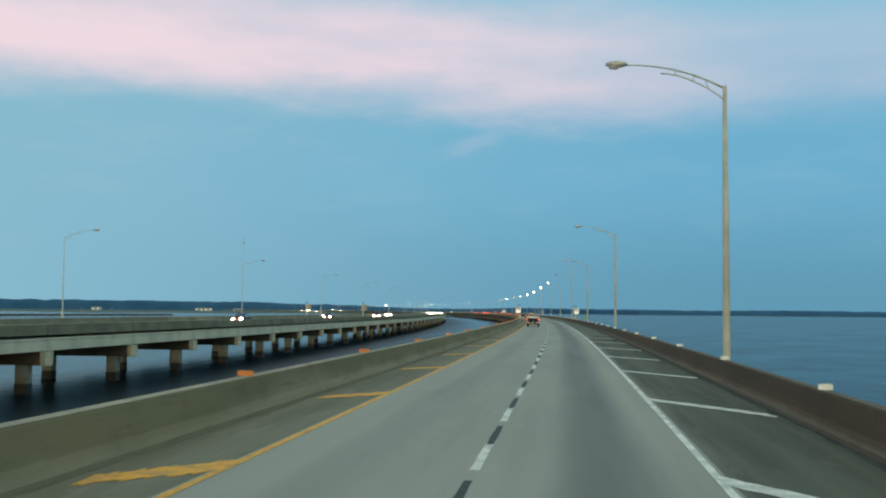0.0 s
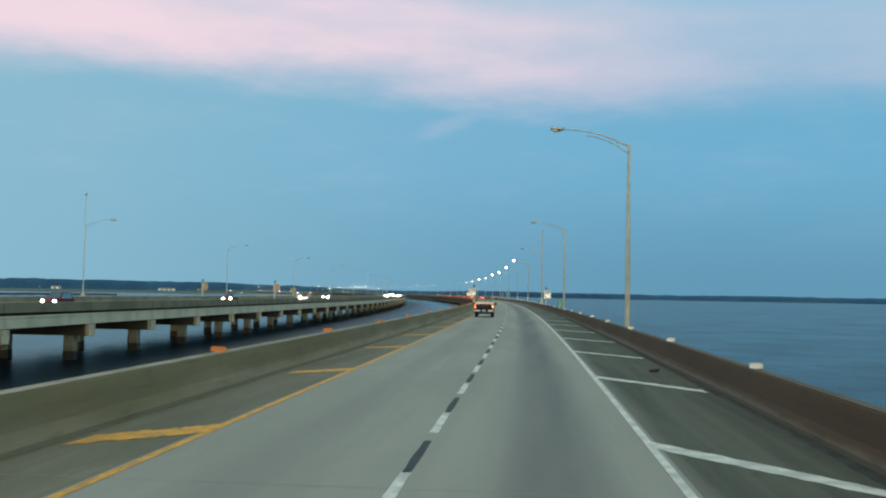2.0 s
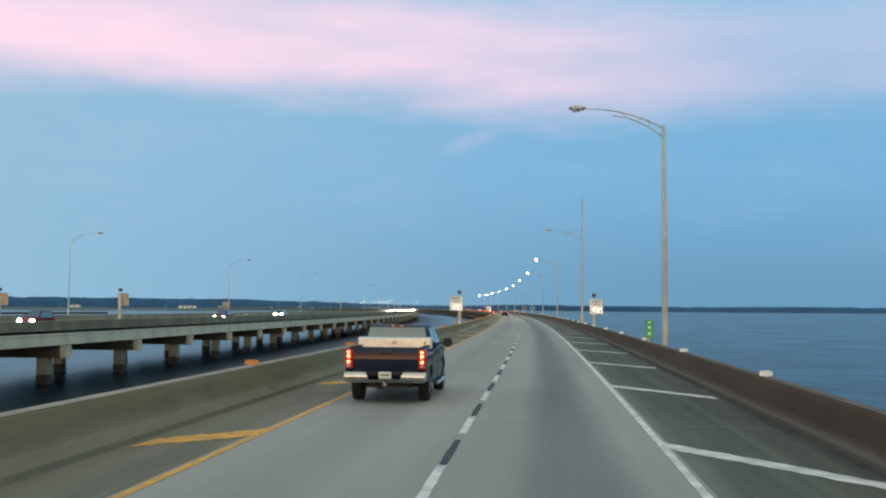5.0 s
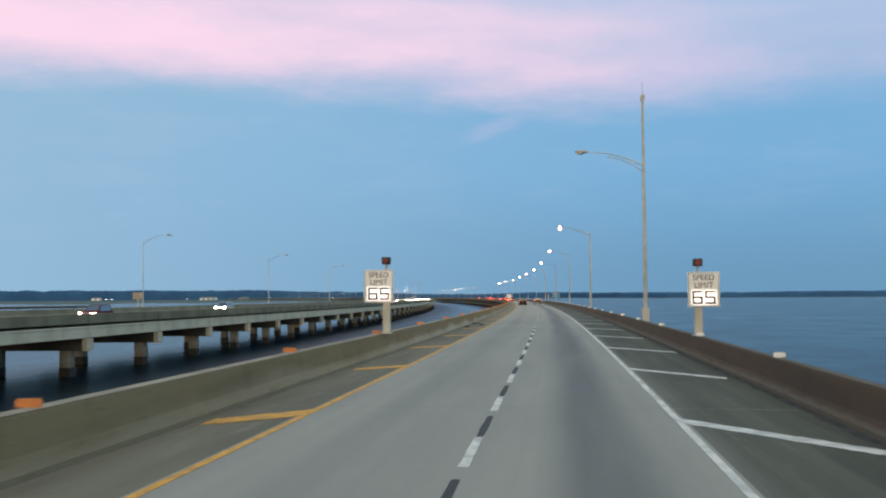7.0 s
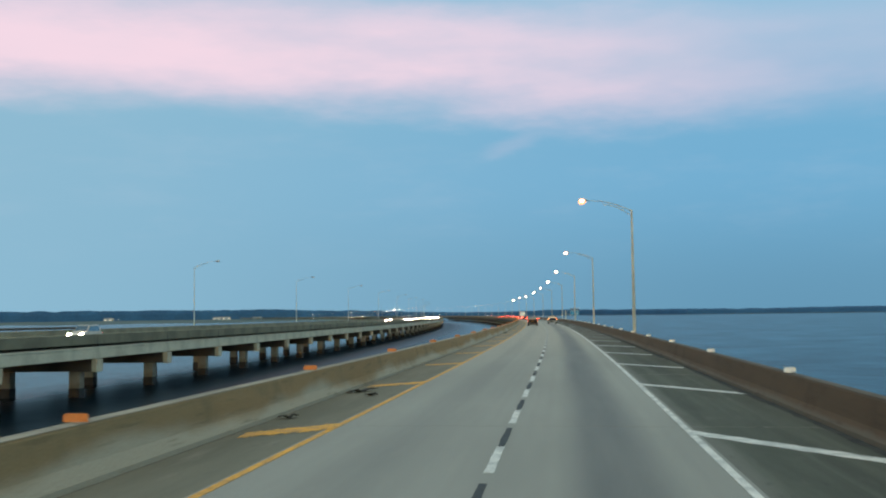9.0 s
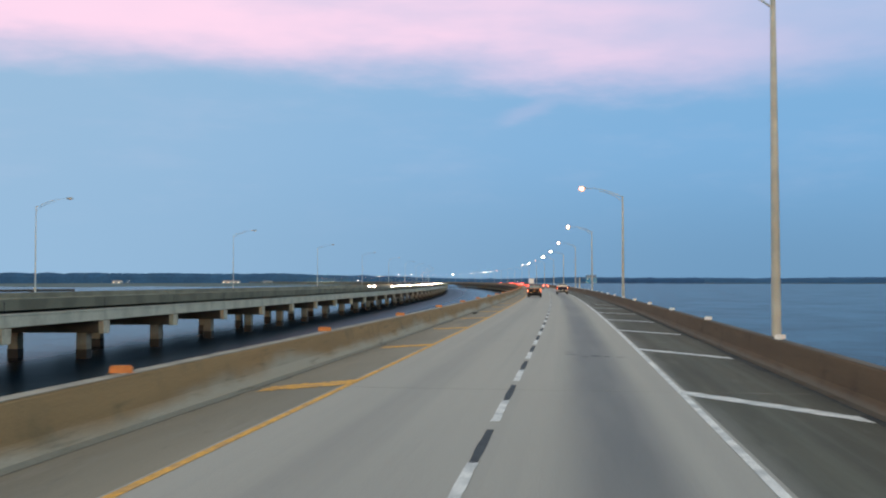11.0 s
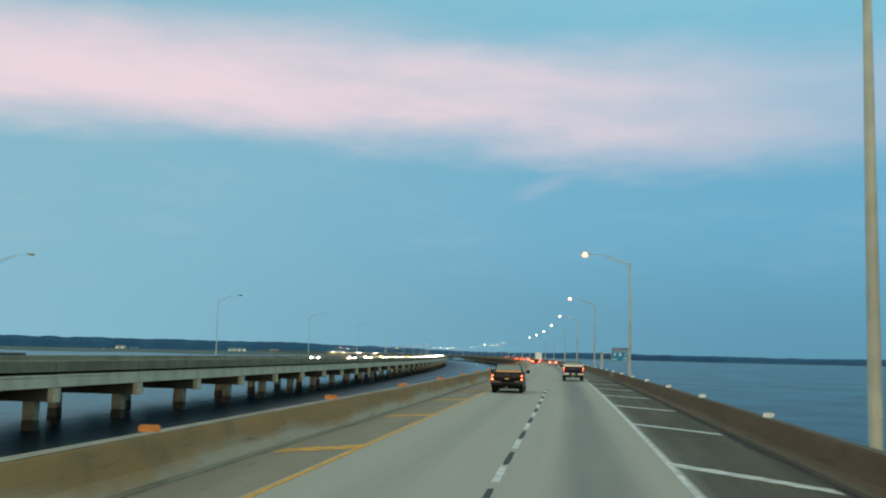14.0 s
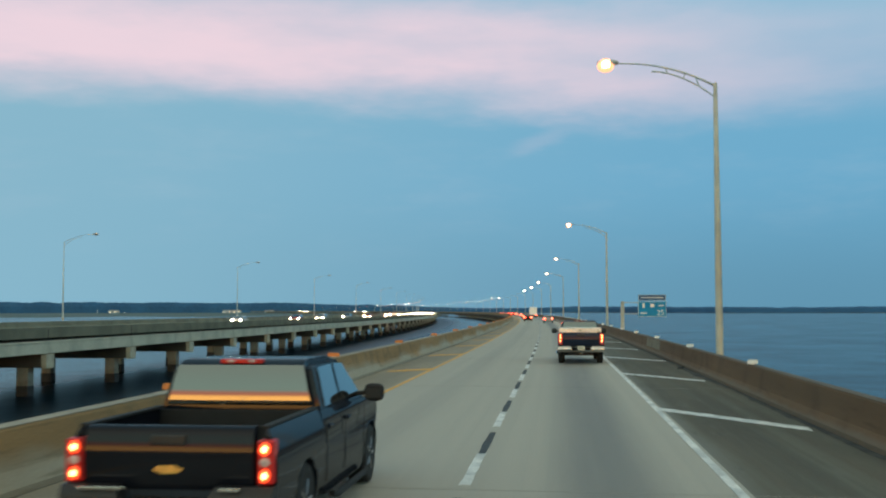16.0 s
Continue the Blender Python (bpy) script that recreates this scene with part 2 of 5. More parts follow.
# the narrow inner shoulder is paler and browner
M_SHOULDER_L, t_, b_, nz_, st_, ca_, mx_, uv_, rel_ = surface("sandy_shoulder_concrete", 0.9)
col_ = mx_(st_(nz_(0.9, 0.09), 0.36, 0.66), (0.20, 0.19, 0.145), (0.155, 0.148, 0.112))
col_ = mx_(st_(ca_("ADD", uv_[1], ca_("MULTIPLY", nz_(0.2, 0.02, off=1.0), 60.0)), 290.0, 390.0, 0.0, 0.85), col_, mx_(st_(nz_(0.7, 0.07, off=6.0), 0.36, 0.66), (0.345, 0.295, 0.22), (0.27, 0.238, 0.185)))
col_ = mx_(st_(nz_(2.4, 0.3, 6.0, off=5.0), 0.54, 0.74, 0.0, 0.6), col_, (0.27, 0.25, 0.205))
col_ = mx_(st_(nz_(3.5, 0.8, 6.0, off=9.0), 0.60, 0.74, 0.0, 0.5), col_, (0.09, 0.085, 0.07))
col_ = mx_(1.0, col_, mx_(st_(nz_(40, 40, 3.0), 0.3, 0.7), (0.84, 0.84, 0.84), (1.14, 1.14, 1.14)), "MULTIPLY")
t_.links.new(col_, b_.inputs["Base Color"])
rel_(nz_(50, 50, 3.0), 0.4)


def barrier_mat(name, face, face2, stain, amount, later=None, wander=1.7, reach=(0.48, 0.70)):
    """Weathered barrier concrete: UV x is the way up round the profile, y the way along."""
    m, t, b, nz, st, ca, mx, uv, rel = surface(name, 0.88)
    c = mx(st(nz(1.4, 0.10), 0.35, 0.65), face, face2)
    if later:
        # the colour further on is a warmer tan
        c = mx(st(ca("ADD", uv[1], ca("MULTIPLY", nz(0.3, 0.02, off=2.0), 120.0)), 250.0, 410.0), c, mx(st(nz(1.4, 0.10, off=6.0), 0.35, 0.65), later, tuple(v * 0.82 for v in later)))
    c = mx(st(nz(0.6, 0.7, 5.0, off=4.0), 0.52, 0.72, 0.0, 0.5), c, tuple(v * 0.62 for v in face))
    splash = st(uv[1], 205.0, 265.0, 0.3 * amount if later and wander > 1 else amount, amount)
    foot = ca("ADD", uv[0], ca("MULTIPLY", ca("SUBTRACT", nz(0.25, 0.11, 4.0, off=8.0), 0.5), wander))
    c = mx(ca("MULTIPLY", st(ca("ADD", foot, ca("MULTIPLY", ca("SUBTRACT", nz(2.2, 0.9, 3.0, off=3.0), 0.5), 0.15)), reach[0], reach[1], 1.0, 0.0), splash), c, stain)
    c = mx(st(nz(7.0, 0.5, 4.0, off=15.0), 0.56, 0.72, 0.0, 0.45), c, tuple(v * 0.55 for v in face))
    c = mx(1.0, c, mx(st(nz(30, 22, 4.0), 0.3, 0.7), (0.86, 0.86, 0.86), (1.12, 1.12, 1.12)), "MULTIPLY")
    t.links.new(c, b.inputs["Base Color"])
    rel(nz(26, 26, 5.0), 0.5, 0.012)
    return m


M_WALL_L = barrier_mat("tan_barrier_concrete", (0.178, 0.160, 0.098), (0.140, 0.128, 0.080), (0.36, 0.34, 0.275), 0.95, (0.325, 0.210, 0.100), 1.7, (0.36, 0.80))
M_WALL_R = barrier_mat("brown_barrier_concrete", (0.122, 0.071, 0.044), (0.088, 0.054, 0.036), (0.19, 0.150, 0.11), 0.7, (0.175, 0.104, 0.056), 0.25, (0.38, 0.50))
M_CAP = material("pale_barrier_top", (0.36, 0.32, 0.25), 0.9, scale=0.9, bump=0.3, bump_scale=30)
M_CAP_R = material("brown_barrier_top", (0.13, 0.10, 0.07), 0.9, scale=0.9, bump=0.3, bump_scale=30)
M_GUTTER = material("black_gutter_grime", (0.034, 0.034, 0.032), 0.95, tint=(0.066, 0.062, 0.052), scale=1.5, bump=0.4)
M_GUTTER_L = material("brown_gutter_grit", (0.115, 0.102, 0.078), 0.95, tint=(0.16, 0.145, 0.11), scale=1.5, bump=0.4)
M_WHITE_LINE = material("worn_white_road_paint", (0.78, 0.775, 0.73), 0.7, tint=(0.50, 0.51, 0.49), scale=1.6, grain=0.2, grain_scale=22, bump=0.2)
M_BLACK_LINE = material("black_contrast_paint", (0.022, 0.026, 0.03), 0.75, tint=(0.05, 0.054, 0.055), scale=1.4, grain=0.2, grain_scale=18, bump=0.2)
M_YELLOW_LINE = material("worn_yellow_road_paint", (0.78, 0.385, 0.045), 0.75, tint=(0.56, 0.30, 0.08), scale=2.6, grain=0.3, grain_scale=14, bump=0.2)
M_JOINT = material("tar_joint", (0.385, 0.368, 0.32), 0.9)
M_LEFT_DECK = material("pale_bridge_beam_concrete", (0.60, 0.59, 0.48), 0.85, tint=(0.47, 0.47, 0.38), scale=0.35, bump=0.3, bump_scale=6, grain_scale=9)
M_LEFT_PARAPET = material("grey_parapet_concrete", (0.205, 0.205, 0.150), 0.9, tint=(0.145, 0.145, 0.108), scale=0.3, bump=0.3, bump_scale=6, grain_scale=9)
M_PIER = material("stained_pier_concrete", (0.34, 0.325, 0.265), 0.9, tint=(0.22, 0.20, 0.16), scale=0.7, bump=0.3, bump_scale=8, grain_scale=10)
M_WET = material("wet_algae_concrete", (0.028, 0.024, 0.02), 0.6, scale=1.2, bump=0.3, bump_scale=8)
# darker than the other concrete: the shade below the deck is in the colour
M_UNDER = material("shade_painted_concrete", (0.12, 0.108, 0.09), 0.95, scale=0.5, bump=0)
M_STEEL = material("galvanised_steel", (0.53, 0.525, 0.455), 0.65, 0.1, vary=0.2, scale=1.2, bump=0.1)
M_STEEL_DARK = material("grey_lamp_housing", (0.50, 0.52, 0.52), 0.45, 0.2, scale=3, bump=0.05)
M_LENS_OFF = material("unlit_lamp_glass", (0.65, 0.70, 0.74), 0.2, scale=5, bump=0)
# peach shell round the core stands in for the lamp's halo
M_LENS_HALO = emitter("peach_halo_bowl", (1.0, 0.45, 0.22), 1.7)
M_LENS_CORE = emitter("white_hot_sodium_core", (1.0, 0.72, 0.42), 160.0)
# trees blue instead of green: the haze over the river is painted in
M_HAZY_TREES = material("haze_blue_wooded_shore", (0.020, 0.095, 0.205), 0.95, tint=(0.016, 0.078, 0.175), scale=0.012, grain=0.14, grain_scale=0.10, bump=0)
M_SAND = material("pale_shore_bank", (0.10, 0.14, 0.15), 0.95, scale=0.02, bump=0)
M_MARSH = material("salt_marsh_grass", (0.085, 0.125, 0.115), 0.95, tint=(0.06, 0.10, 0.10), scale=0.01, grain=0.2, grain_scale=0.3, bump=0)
# white walls tinted blue, distance haze put into their colour
M_FAR_WHITE = material("haze_blue_white_walls", (0.45, 0.54, 0.60), 0.7, scale=0.2, bump=0)

# river water: dark blue, choppy, mirroring the sky
def water_mat(name, lee=False):
    m_ = bpy.data.materials.new(name)
    m_.use_nodes = True
    t_, b_ = nodes_of(m_)
    b_.inputs["Base Color"].default_value = (0.0005, 0.006, 0.012, 1)
    b_.inputs["Roughness"].default_value = 0.20
    b_.inputs["IOR"].default_value = 1.333
    b_.inputs["Specular IOR Level"].default_value = 0.05
    co_ = t_.nodes.new("ShaderNodeTexCoord")
    # patches of wind on the water
    wind_, gust_ = t_.nodes.new("ShaderNodeTexNoise"), t_.nodes.new("ShaderNodeMapRange")
    wind_.inputs["Scale"].default_value = 0.07
    wind_.inputs["Detail"].default_value = 6
    t_.links.new(co_.outputs["Object"], wind_.inputs["Vector"])
    for i_, v_ in enumerate((0.35, 0.65, 0.13, 0.20)):
        gust_.inputs[i_ + 1].default_value = v_
    t_.links.new(wind_.outputs[0], gust_.inputs[0])
    t_.links.new(gust_.outputs[0], b_.inputs["Roughness"])
    prev = None
    if lee:
        # finely ruffled in the shelter between the two bridges, as choppy as the rest beyond them
        uv_, sp_, lee_ = t_.nodes.new("ShaderNodeUVMap"), t_.nodes.new("ShaderNodeSeparateXYZ"), t_.nodes.new("ShaderNodeMapRange")
        t_.links.new(uv_.outputs[0], sp_.inputs[0])
        t_.links.new(sp_.outputs[0], lee_.inputs[0])
        for i_, v_ in enumerate((-58.0, -44.0, 1.0, 0.14)):
            lee_.inputs[i_ + 1].default_value = v_
        fine_ = t_.nodes.new("ShaderNodeMath")
        fine_.operation = "MINIMUM"
        for k_, ends_ in enumerate(((-58.0, -44.0, 0.16, 0.34), (-38.0, -20.0, 0.34, 0.13))):
            ease_ = t_.nodes.new("ShaderNodeMapRange")
            for i_, v_ in enumerate(ends_):
                ease_.inputs[i_ + 1].default_value = v_
            t_.links.new(sp_.outputs[0], ease_.inputs[0])
            t_.links.new(ease_.outputs[0], fine_.inputs[k_])
        t_.links.new(fine_.outputs[0], b_.inputs["Roughness"])
    for scl, strength, dist in ((0.035, 0.25, 1.5), (0.25, 0.50, 0.8), (1.1, 0.45, 0.2)):
        mp_, n_, bp_ = t_.nodes.new("ShaderNodeMapping"), t_.nodes.new("ShaderNodeTexNoise"), t_.nodes.new("ShaderNodeBump")
        mp_.inputs["Scale"].default_value = (scl, scl * 0.6, scl)
        mp_.inputs["Rotation"].default_value = (0, 0, 0.5)
        t_.links.new(co_.outputs["Object"], mp_.inputs[0])
        n_.inputs["Scale"].default_value = 1
        n_.inputs["Detail"].default_value = 4
        t_.links.new(mp_.outputs[0], n_.inputs["Vector"])
        bp_.inputs["Strength"].default_value = strength
        if lee:
            calm_ = t_.nodes.new("ShaderNodeMath")
            calm_.operation = "MULTIPLY"
            calm_.inputs[1].default_value = strength
            t_.links.new(lee_.outputs[0], calm_.inputs[0])
            t_.links.new(calm_.outputs[0], bp_.inputs["Strength"])
        bp_.inputs["Distance"].default_value = dist
        t_.links.new(n_.outputs[0], bp_.inputs["Height"])
        if prev:
            t_.links.new(prev, bp_.inputs["Normal"])
        prev = bp_.outputs[0]
    t_.links.new(prev, b_.inputs["Normal"])
    return m_


M_WATER = water_mat("rippled_river_water")
M_WATER_LEE = water_mat("sheltered_river_water", True)


# ---- builders ----
def mesh_of(name, bm, mat):
    me = bpy.data.meshes.new(name)
    bm.to_mesh(me)
    bm.free()
    if mat:
        me.materials.append(mat)
    return me


def part(name, bm, mat, parent, label="", smooth=False, crease=0):
    me = mesh_of(name, bm, mat)
    if smooth or crease:
        for p in me.polygons:
            p.use_smooth = True
    if crease:
        me.set_sharp_from_angle(angle=radians(crease))
    ob = new(name, me)
    ob.parent = parent
    if label:
        ob["label"] = label
    return ob


def thing(name, m=None, label="", category="", group="", kind=""):
    ob = new(name)
    if m is not None:
        ob.matrix_basis = m
    return tagged(ob, label, category, group, kind)


def swept(name, profile, s0, s1, mat, step=10.0, closed=True, around=False, parent=None):
    """A profile of (n, z) carried along the bend. UV: n (or the way round the profile) and s, in metres."""
    k = max(1, round((s1 - s0) / step))
    rows = [s0 + (s1 - s0) * i / k for i in range(k + 1)]
    c = len(profile)
    verts = [tuple(on(s, n, z - CROSS * n)) for s in rows for n, z in profile]
    walkway = [0.0]
    for (n0, z0), (n1, z1) in zip(profile, profile[1:] + profile[:1]):
        walkway.append(walkway[-1] + math.hypot(n1 - n0, z1 - z0))
    faces, uvs = [], []
    for i in range(k):
        for j in range(c if closed else c - 1):
            j2 = (j + 1) % c
            faces.append((i * c + j, i * c + j2, (i + 1) * c + j2, (i + 1) * c + j))
            u0, u1 = (walkway[j], walkway[j + 1]) if around else (profile[j][0], profile[j2][0])
            uvs += [(u0, rows[i]), (u1, rows[i]), (u1, rows[i + 1]), (u0, rows[i + 1])]
    if closed:
        for i in (0, k):
            faces.append(tuple(i * c + j for j in (range(c) if i else reversed(range(c)))))
            uvs += [(0.0, rows[i])] * c
    me = bpy.data.meshes.new(name)
    me.from_pydata(verts, [], faces)
    layer = me.uv_layers.new(name="road")
    for loop, uv in zip(layer.data, uvs):
        loop.uv = uv
    me.materials.append(mat)
    bm = bmesh.new()
    bm.from_mesh(me)
    bmesh.ops.recalc_face_normals(bm, faces=bm.faces)
    bm.to_mesh(me)
    bm.free()
    ob = new(name, me)
    if parent:
        ob.parent = parent
    return ob


def box(bm, x0, x1, y0, y1, z0, z1, bevel=0.0):
    made = bmesh.ops.create_cube(bm, size=1.0)["verts"]
    bmesh.ops.transform(bm, matrix=Matrix.Translation(((x0 + x1) / 2, (y0 + y1) / 2, (z0 + z1) / 2)) @ Matrix.Diagonal((x1 - x0, y1 - y0, z1 - z0, 1)), verts=made)
    if bevel:
        edges = list({e for v in made for e in v.link_edges})
        bmesh.ops.bevel(bm, geom=edges, offset=bevel, segments=2, affect="EDGES", profile=0.6)
    return bm


def tube(bm, pts, radii, seg=10, cap=True):
    """A round bar through the points."""
    pts = [Vector(p) for p in pts]
    if isinstance(radii, (int, float)):
        radii = [radii] * len(pts)
    rings = []
    for i, (p, r) in enumerate(zip(pts, radii)):
        d = (pts[min(i + 1, len(pts) - 1)] - pts[max(i - 1, 0)]).normalized()
        side = d.cross(Vector((0, 1, 0)) if abs(d.y) < 0.9 else Vector((1, 0, 0))).normalized()
        up = side.cross(d)
        rings.append([bm.verts.new(p + (side * math.cos(a) + up * math.sin(a)) * r) for a in (2 * math.pi * k / seg for k in range(seg))])
    for a, b in zip(rings, rings[1:]):
        for k in range(seg):
            bm.faces.new((a[k], a[(k + 1) % seg], b[(k + 1) % seg], b[k]))
    if cap:
        bm.faces.new(reversed(rings[0]))
        bm.faces.new(rings[-1])
    bmesh.ops.recalc_face_normals(bm, faces=bm.faces)
    return bm


def prism(bm, outline, y0, y1, axis="y"):
    """An outline of (a, b) pushed out from y0 to y1 along an axis."""
    def put(a, b, c):
        return {"y": (a, c, b), "x": (c, a, b), "z": (a, b, c)}[axis]
    one = [bm.verts.new(put(a, b, y0)) for a, b in outline]
    two = [bm.verts.new(put(a, b, y1)) for a, b in outline]
    k = len(outline)
    bm.faces.new(one)
    bm.faces.new(list(reversed(two)))
    for i in range(k):
        bm.faces.new((one[i], two[i], two[(i + 1) % k], one[(i + 1) % k]))
    bmesh.ops.recalc_face_normals(bm, faces=bm.faces)
    return bm


def B():
    return bmesh.new()


# ---- the river, its shores and the distance ----
bm = B()
ring0 = bm.verts.new((0, 400, WATER))
rim = [bm.verts.new((4700 * math.cos(a), 400 + 4500 * math.sin(a), WATER)) for a in (2 * math.pi * i / 96 for i in range(96))]
for i in range(96):
    bm.faces.new((ring0, rim[i], rim[(i + 1) % 96]))
river = tagged(new("water", mesh_of("water", bm, M_WATER)), "wide rippled blue-grey river reflecting the dusk sky", "river", kind="structure")

# wooded shore: a bank and an uneven line of trees all round
rng = random.Random(4)


def shore_far(a):
    """Distance and tree height of the shore by its bearing, degrees to the left."""
    w = min(1.0, max(0.0, (a + 4) / 22.0)) if a < 100 else min(1.0, max(0.0, (200 - a) / 40.0))
    d = 3050 - 850 * w
    h = 17.0 + 8.5 * w - 6.5 * math.exp(-((a - 9) / 7.0) ** 2)
    back = min(1.0, max(0.0, (a + 4) / 6.0)) if a < 60 else min(1.0, max(0.0, (75 - a) / 15.0))
    k = 1 + back * (3900 / d - 1)
    return d * k, 7.4 + (h - 7.4) * k


def build_shore():
    bm = B()
    prev = None
    a = -150.0
    while a <= 210.0:
        d, h = shore_far(a)
        hh = h * (0.95 + 0.22 * noise.noise((a * 0.2, 1.0, 0)) + 0.10 * noise.noise((a * 1.3, 5.0, 0)) + 0.06 * noise.noise((a * 6.0, 9.0, 0)))
        r = math.radians(a)
        def place(dd, z):
            return bm.verts.new((-dd * math.sin(r), 220 + dd * math.cos(r), z))
        cur = [place(d, WATER - 0.5), place(d, WATER + 1.2), place(d + 12, WATER + 2 + hh * 0.55), place(d + 30, WATER + hh), place(d + 160, WATER + hh * 0.9), place(d + 260, WATER)]
        if prev:
            for i in range(5):
                bm.faces.new((prev[i], cur[i], cur[i + 1], prev[i + 1])).material_index = 1 if i == 0 else 0
        prev = cur
        a += 0.11
    me = mesh_of("far_shore", bm, M_HAZY_TREES)
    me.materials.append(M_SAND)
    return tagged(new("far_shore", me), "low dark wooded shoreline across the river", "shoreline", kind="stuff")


build_shore()


def build_marsh():
    """A flat of grey-green salt marsh in front of the shore on the left."""
    bm = B()
    prev = None
    a = 6.0
    while a <= 70.0:
        r = math.radians(a)
        d1 = shore_far(a)[0] + 4
        k = min(1.0, (a - 6.0) / 6.0)
        d0 = 3050 - 850 * min(1.0, (a + 4) / 22.0) - k * (480 + 500 * noise.noise((a * 0.16, 3.0, 0)) + 60 * noise.noise((a * 1.1, 7.0, 0))) - 6
        cur = [bm.verts.new((-d * math.sin(r), 220 + d * math.cos(r), WATER + z)) for d, z in ((d0, -0.2), (d0 + 2, 0.35), (d1, 0.9))]
        if prev:
            for i in range(2):
                bm.faces.new((prev[i], cur[i], cur[i + 1], prev[i + 1]))
        prev = cur
        a += 0.25
    bmesh.ops.recalc_face_normals(bm, faces=bm.faces)
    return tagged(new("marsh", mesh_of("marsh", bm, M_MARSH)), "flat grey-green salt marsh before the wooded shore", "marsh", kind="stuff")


build_marsh()

# ---- the bridge that the camera drives on ----
S0, S1 = -120.0, 1800.0
tagged(swept("water_sheltered", [(n, WATER + z + CROSS * n) for n, z in ((-8.0, 0.03), (-82.0, 0.03), (-82.0, -0.3), (-8.0, -0.3))], S0, S1, M_WATER_LEE, step=20), "dark finely ruffled river water between two bridges", "river", kind="structure")
tagged(swept("road", [(-3.82, 0), (3.72, 0), (3.72, -0.25), (-3.82, -0.25)], S0, S1, M_LANE), "two worn grey concrete lanes with oil-darkened tracks", "road", kind="structure")
tagged(swept("pavement_right", [(3.72, 0), (6.50, 0), (6.50, -0.25), (3.72, -0.25)], S0, S1, M_SHOULDER), "dirty dark concrete shoulder with crosswise white bars", "road shoulder", kind="structure")
tagged(swept("pavement_left", [(-5.50, 0), (-3.82, 0), (-3.82, -0.25), (-5.50, -0.25)], S0, S1, M_SHOULDER_L), "narrow dirty concrete shoulder with crosswise yellow bars", "road shoulder", kind="structure")
tagged(swept("bridge_slab", [(-6.6, -0.254), (7.0, -0.254), (7.0, -0.6), (6.2, -1.7), (-5.8, -1.7), (-6.6, -0.6)], S0, S1, M_UNDER, step=20), "concrete slab and beams under the roadway", "bridge deck", kind="structure")

RIGHT = [(6.50, -0.25), (6.50, 0.10), (6.61, 0.28), (6.68, 0.77), (6.71, 0.80), (6.93, 0.80), (6.96, 0.77), (7.00, -0.25)]
LEFT = [(-5.50, -0.25), (-5.50, 0.09), (-5.63, 0.30), (-5.75, 0.79), (-5.78, 0.82), (-6.04, 0.82), (-6.07, 0.79), (-6.14, -0.25)]
tagged(swept("wall_right", RIGHT, S0, S1, M_WALL_R, around=True), "brown weathered concrete safety barrier along the shoulder", "barrier", kind="structure")
tagged(swept("wall_left", LEFT, S0, S1, M_WALL_L, around=True), "tan weathered concrete safety barrier with grey splash stains", "barrier", kind="structure")
tagged(swept("trim_right", [(6.70, 0.804), (6.94, 0.804), (6.94, 0.812), (6.70, 0.812)], S0, S1, M_CAP_R), "worn brown top edge of the barrier", "barrier top", kind="structure")
tagged(swept("trim_left", [(-6.05, 0.824), (-5.77, 0.824), (-5.77, 0.834), (-6.05, 0.834)], S0, S1, M_CAP), "paler top edge of the barrier", "barrier top", kind="structure")


def grime(name, foot, away, seed, mat, wide):
    """Dirt along the foot of a barrier, its edge towards the lane ragged: foot, and which way the lane lies."""
    bm = B()
    prev_ = None
    s = S0
    while s < S1:
        w = wide + 0.20 * noise.noise((s * 0.11, seed, 0)) + 0.12 * noise.noise((s * 0.9, seed, 3.0)) + 0.06 * noise.noise((s * 3.1, seed, 5.0))
        w = max(0.012, w + 0.04)
        cur = [bm.verts.new(on(s, n, 0.0065 - CROSS * n)) for n in (foot, foot + away * w)] + [bm.verts.new(on(s, foot + away * (w + 0.01), 0.001 - CROSS * (foot + away * w)))]
        if prev_:
            for i in (0, 1):
                bm.faces.new((prev_[i], prev_[i + 1], cur[i + 1], cur[i]))
        prev_ = cur
        s += 0.35 if s < 620 else 4.0
    bmesh.ops.recalc_face_normals(bm, faces=bm.faces)
    return tagged(new(name, mesh_of(name, bm, mat)), "ragged strip of dark grime at the foot of the barrier", "gutter", kind="structure")


grime("gutter_right", 6.496, -1, 2.0, M_GUTTER, 0.14)
grime("gutter_left", -5.496, 1, 9.0, M_GUTTER_L, -0.03)

M_PATCH = material("pale_patched_concrete", (0.25, 0.205, 0.14), 0.9, tint=(0.17, 0.13, 0.085), scale=1.1, bump=0.3, bump_scale=25)
tagged(swept("wall_patch", [(6.604, 0.29), (6.673, 0.765), (6.684, 0.765), (6.615, 0.29)], 493.0, 500.5, M_PATCH), "pale patched stretch of the brown barrier", "barrier", kind="structure")

# painted lines
tagged(swept("edge_line_white", [(3.515, 0.004), (3.65, 0.004), (3.65, 0.007), (3.515, 0.007)], S0, S1, M_WHITE_LINE), "solid worn white edge line", "road marking", kind="structure")
tagged(swept("edge_line_yellow", [(-3.765, 0.004), (-3.62, 0.004), (-3.62, 0.007), (-3.765, 0.007)], S0, S1, M_YELLOW_LINE), "solid worn yellow edge line", "road marking", kind="structure")


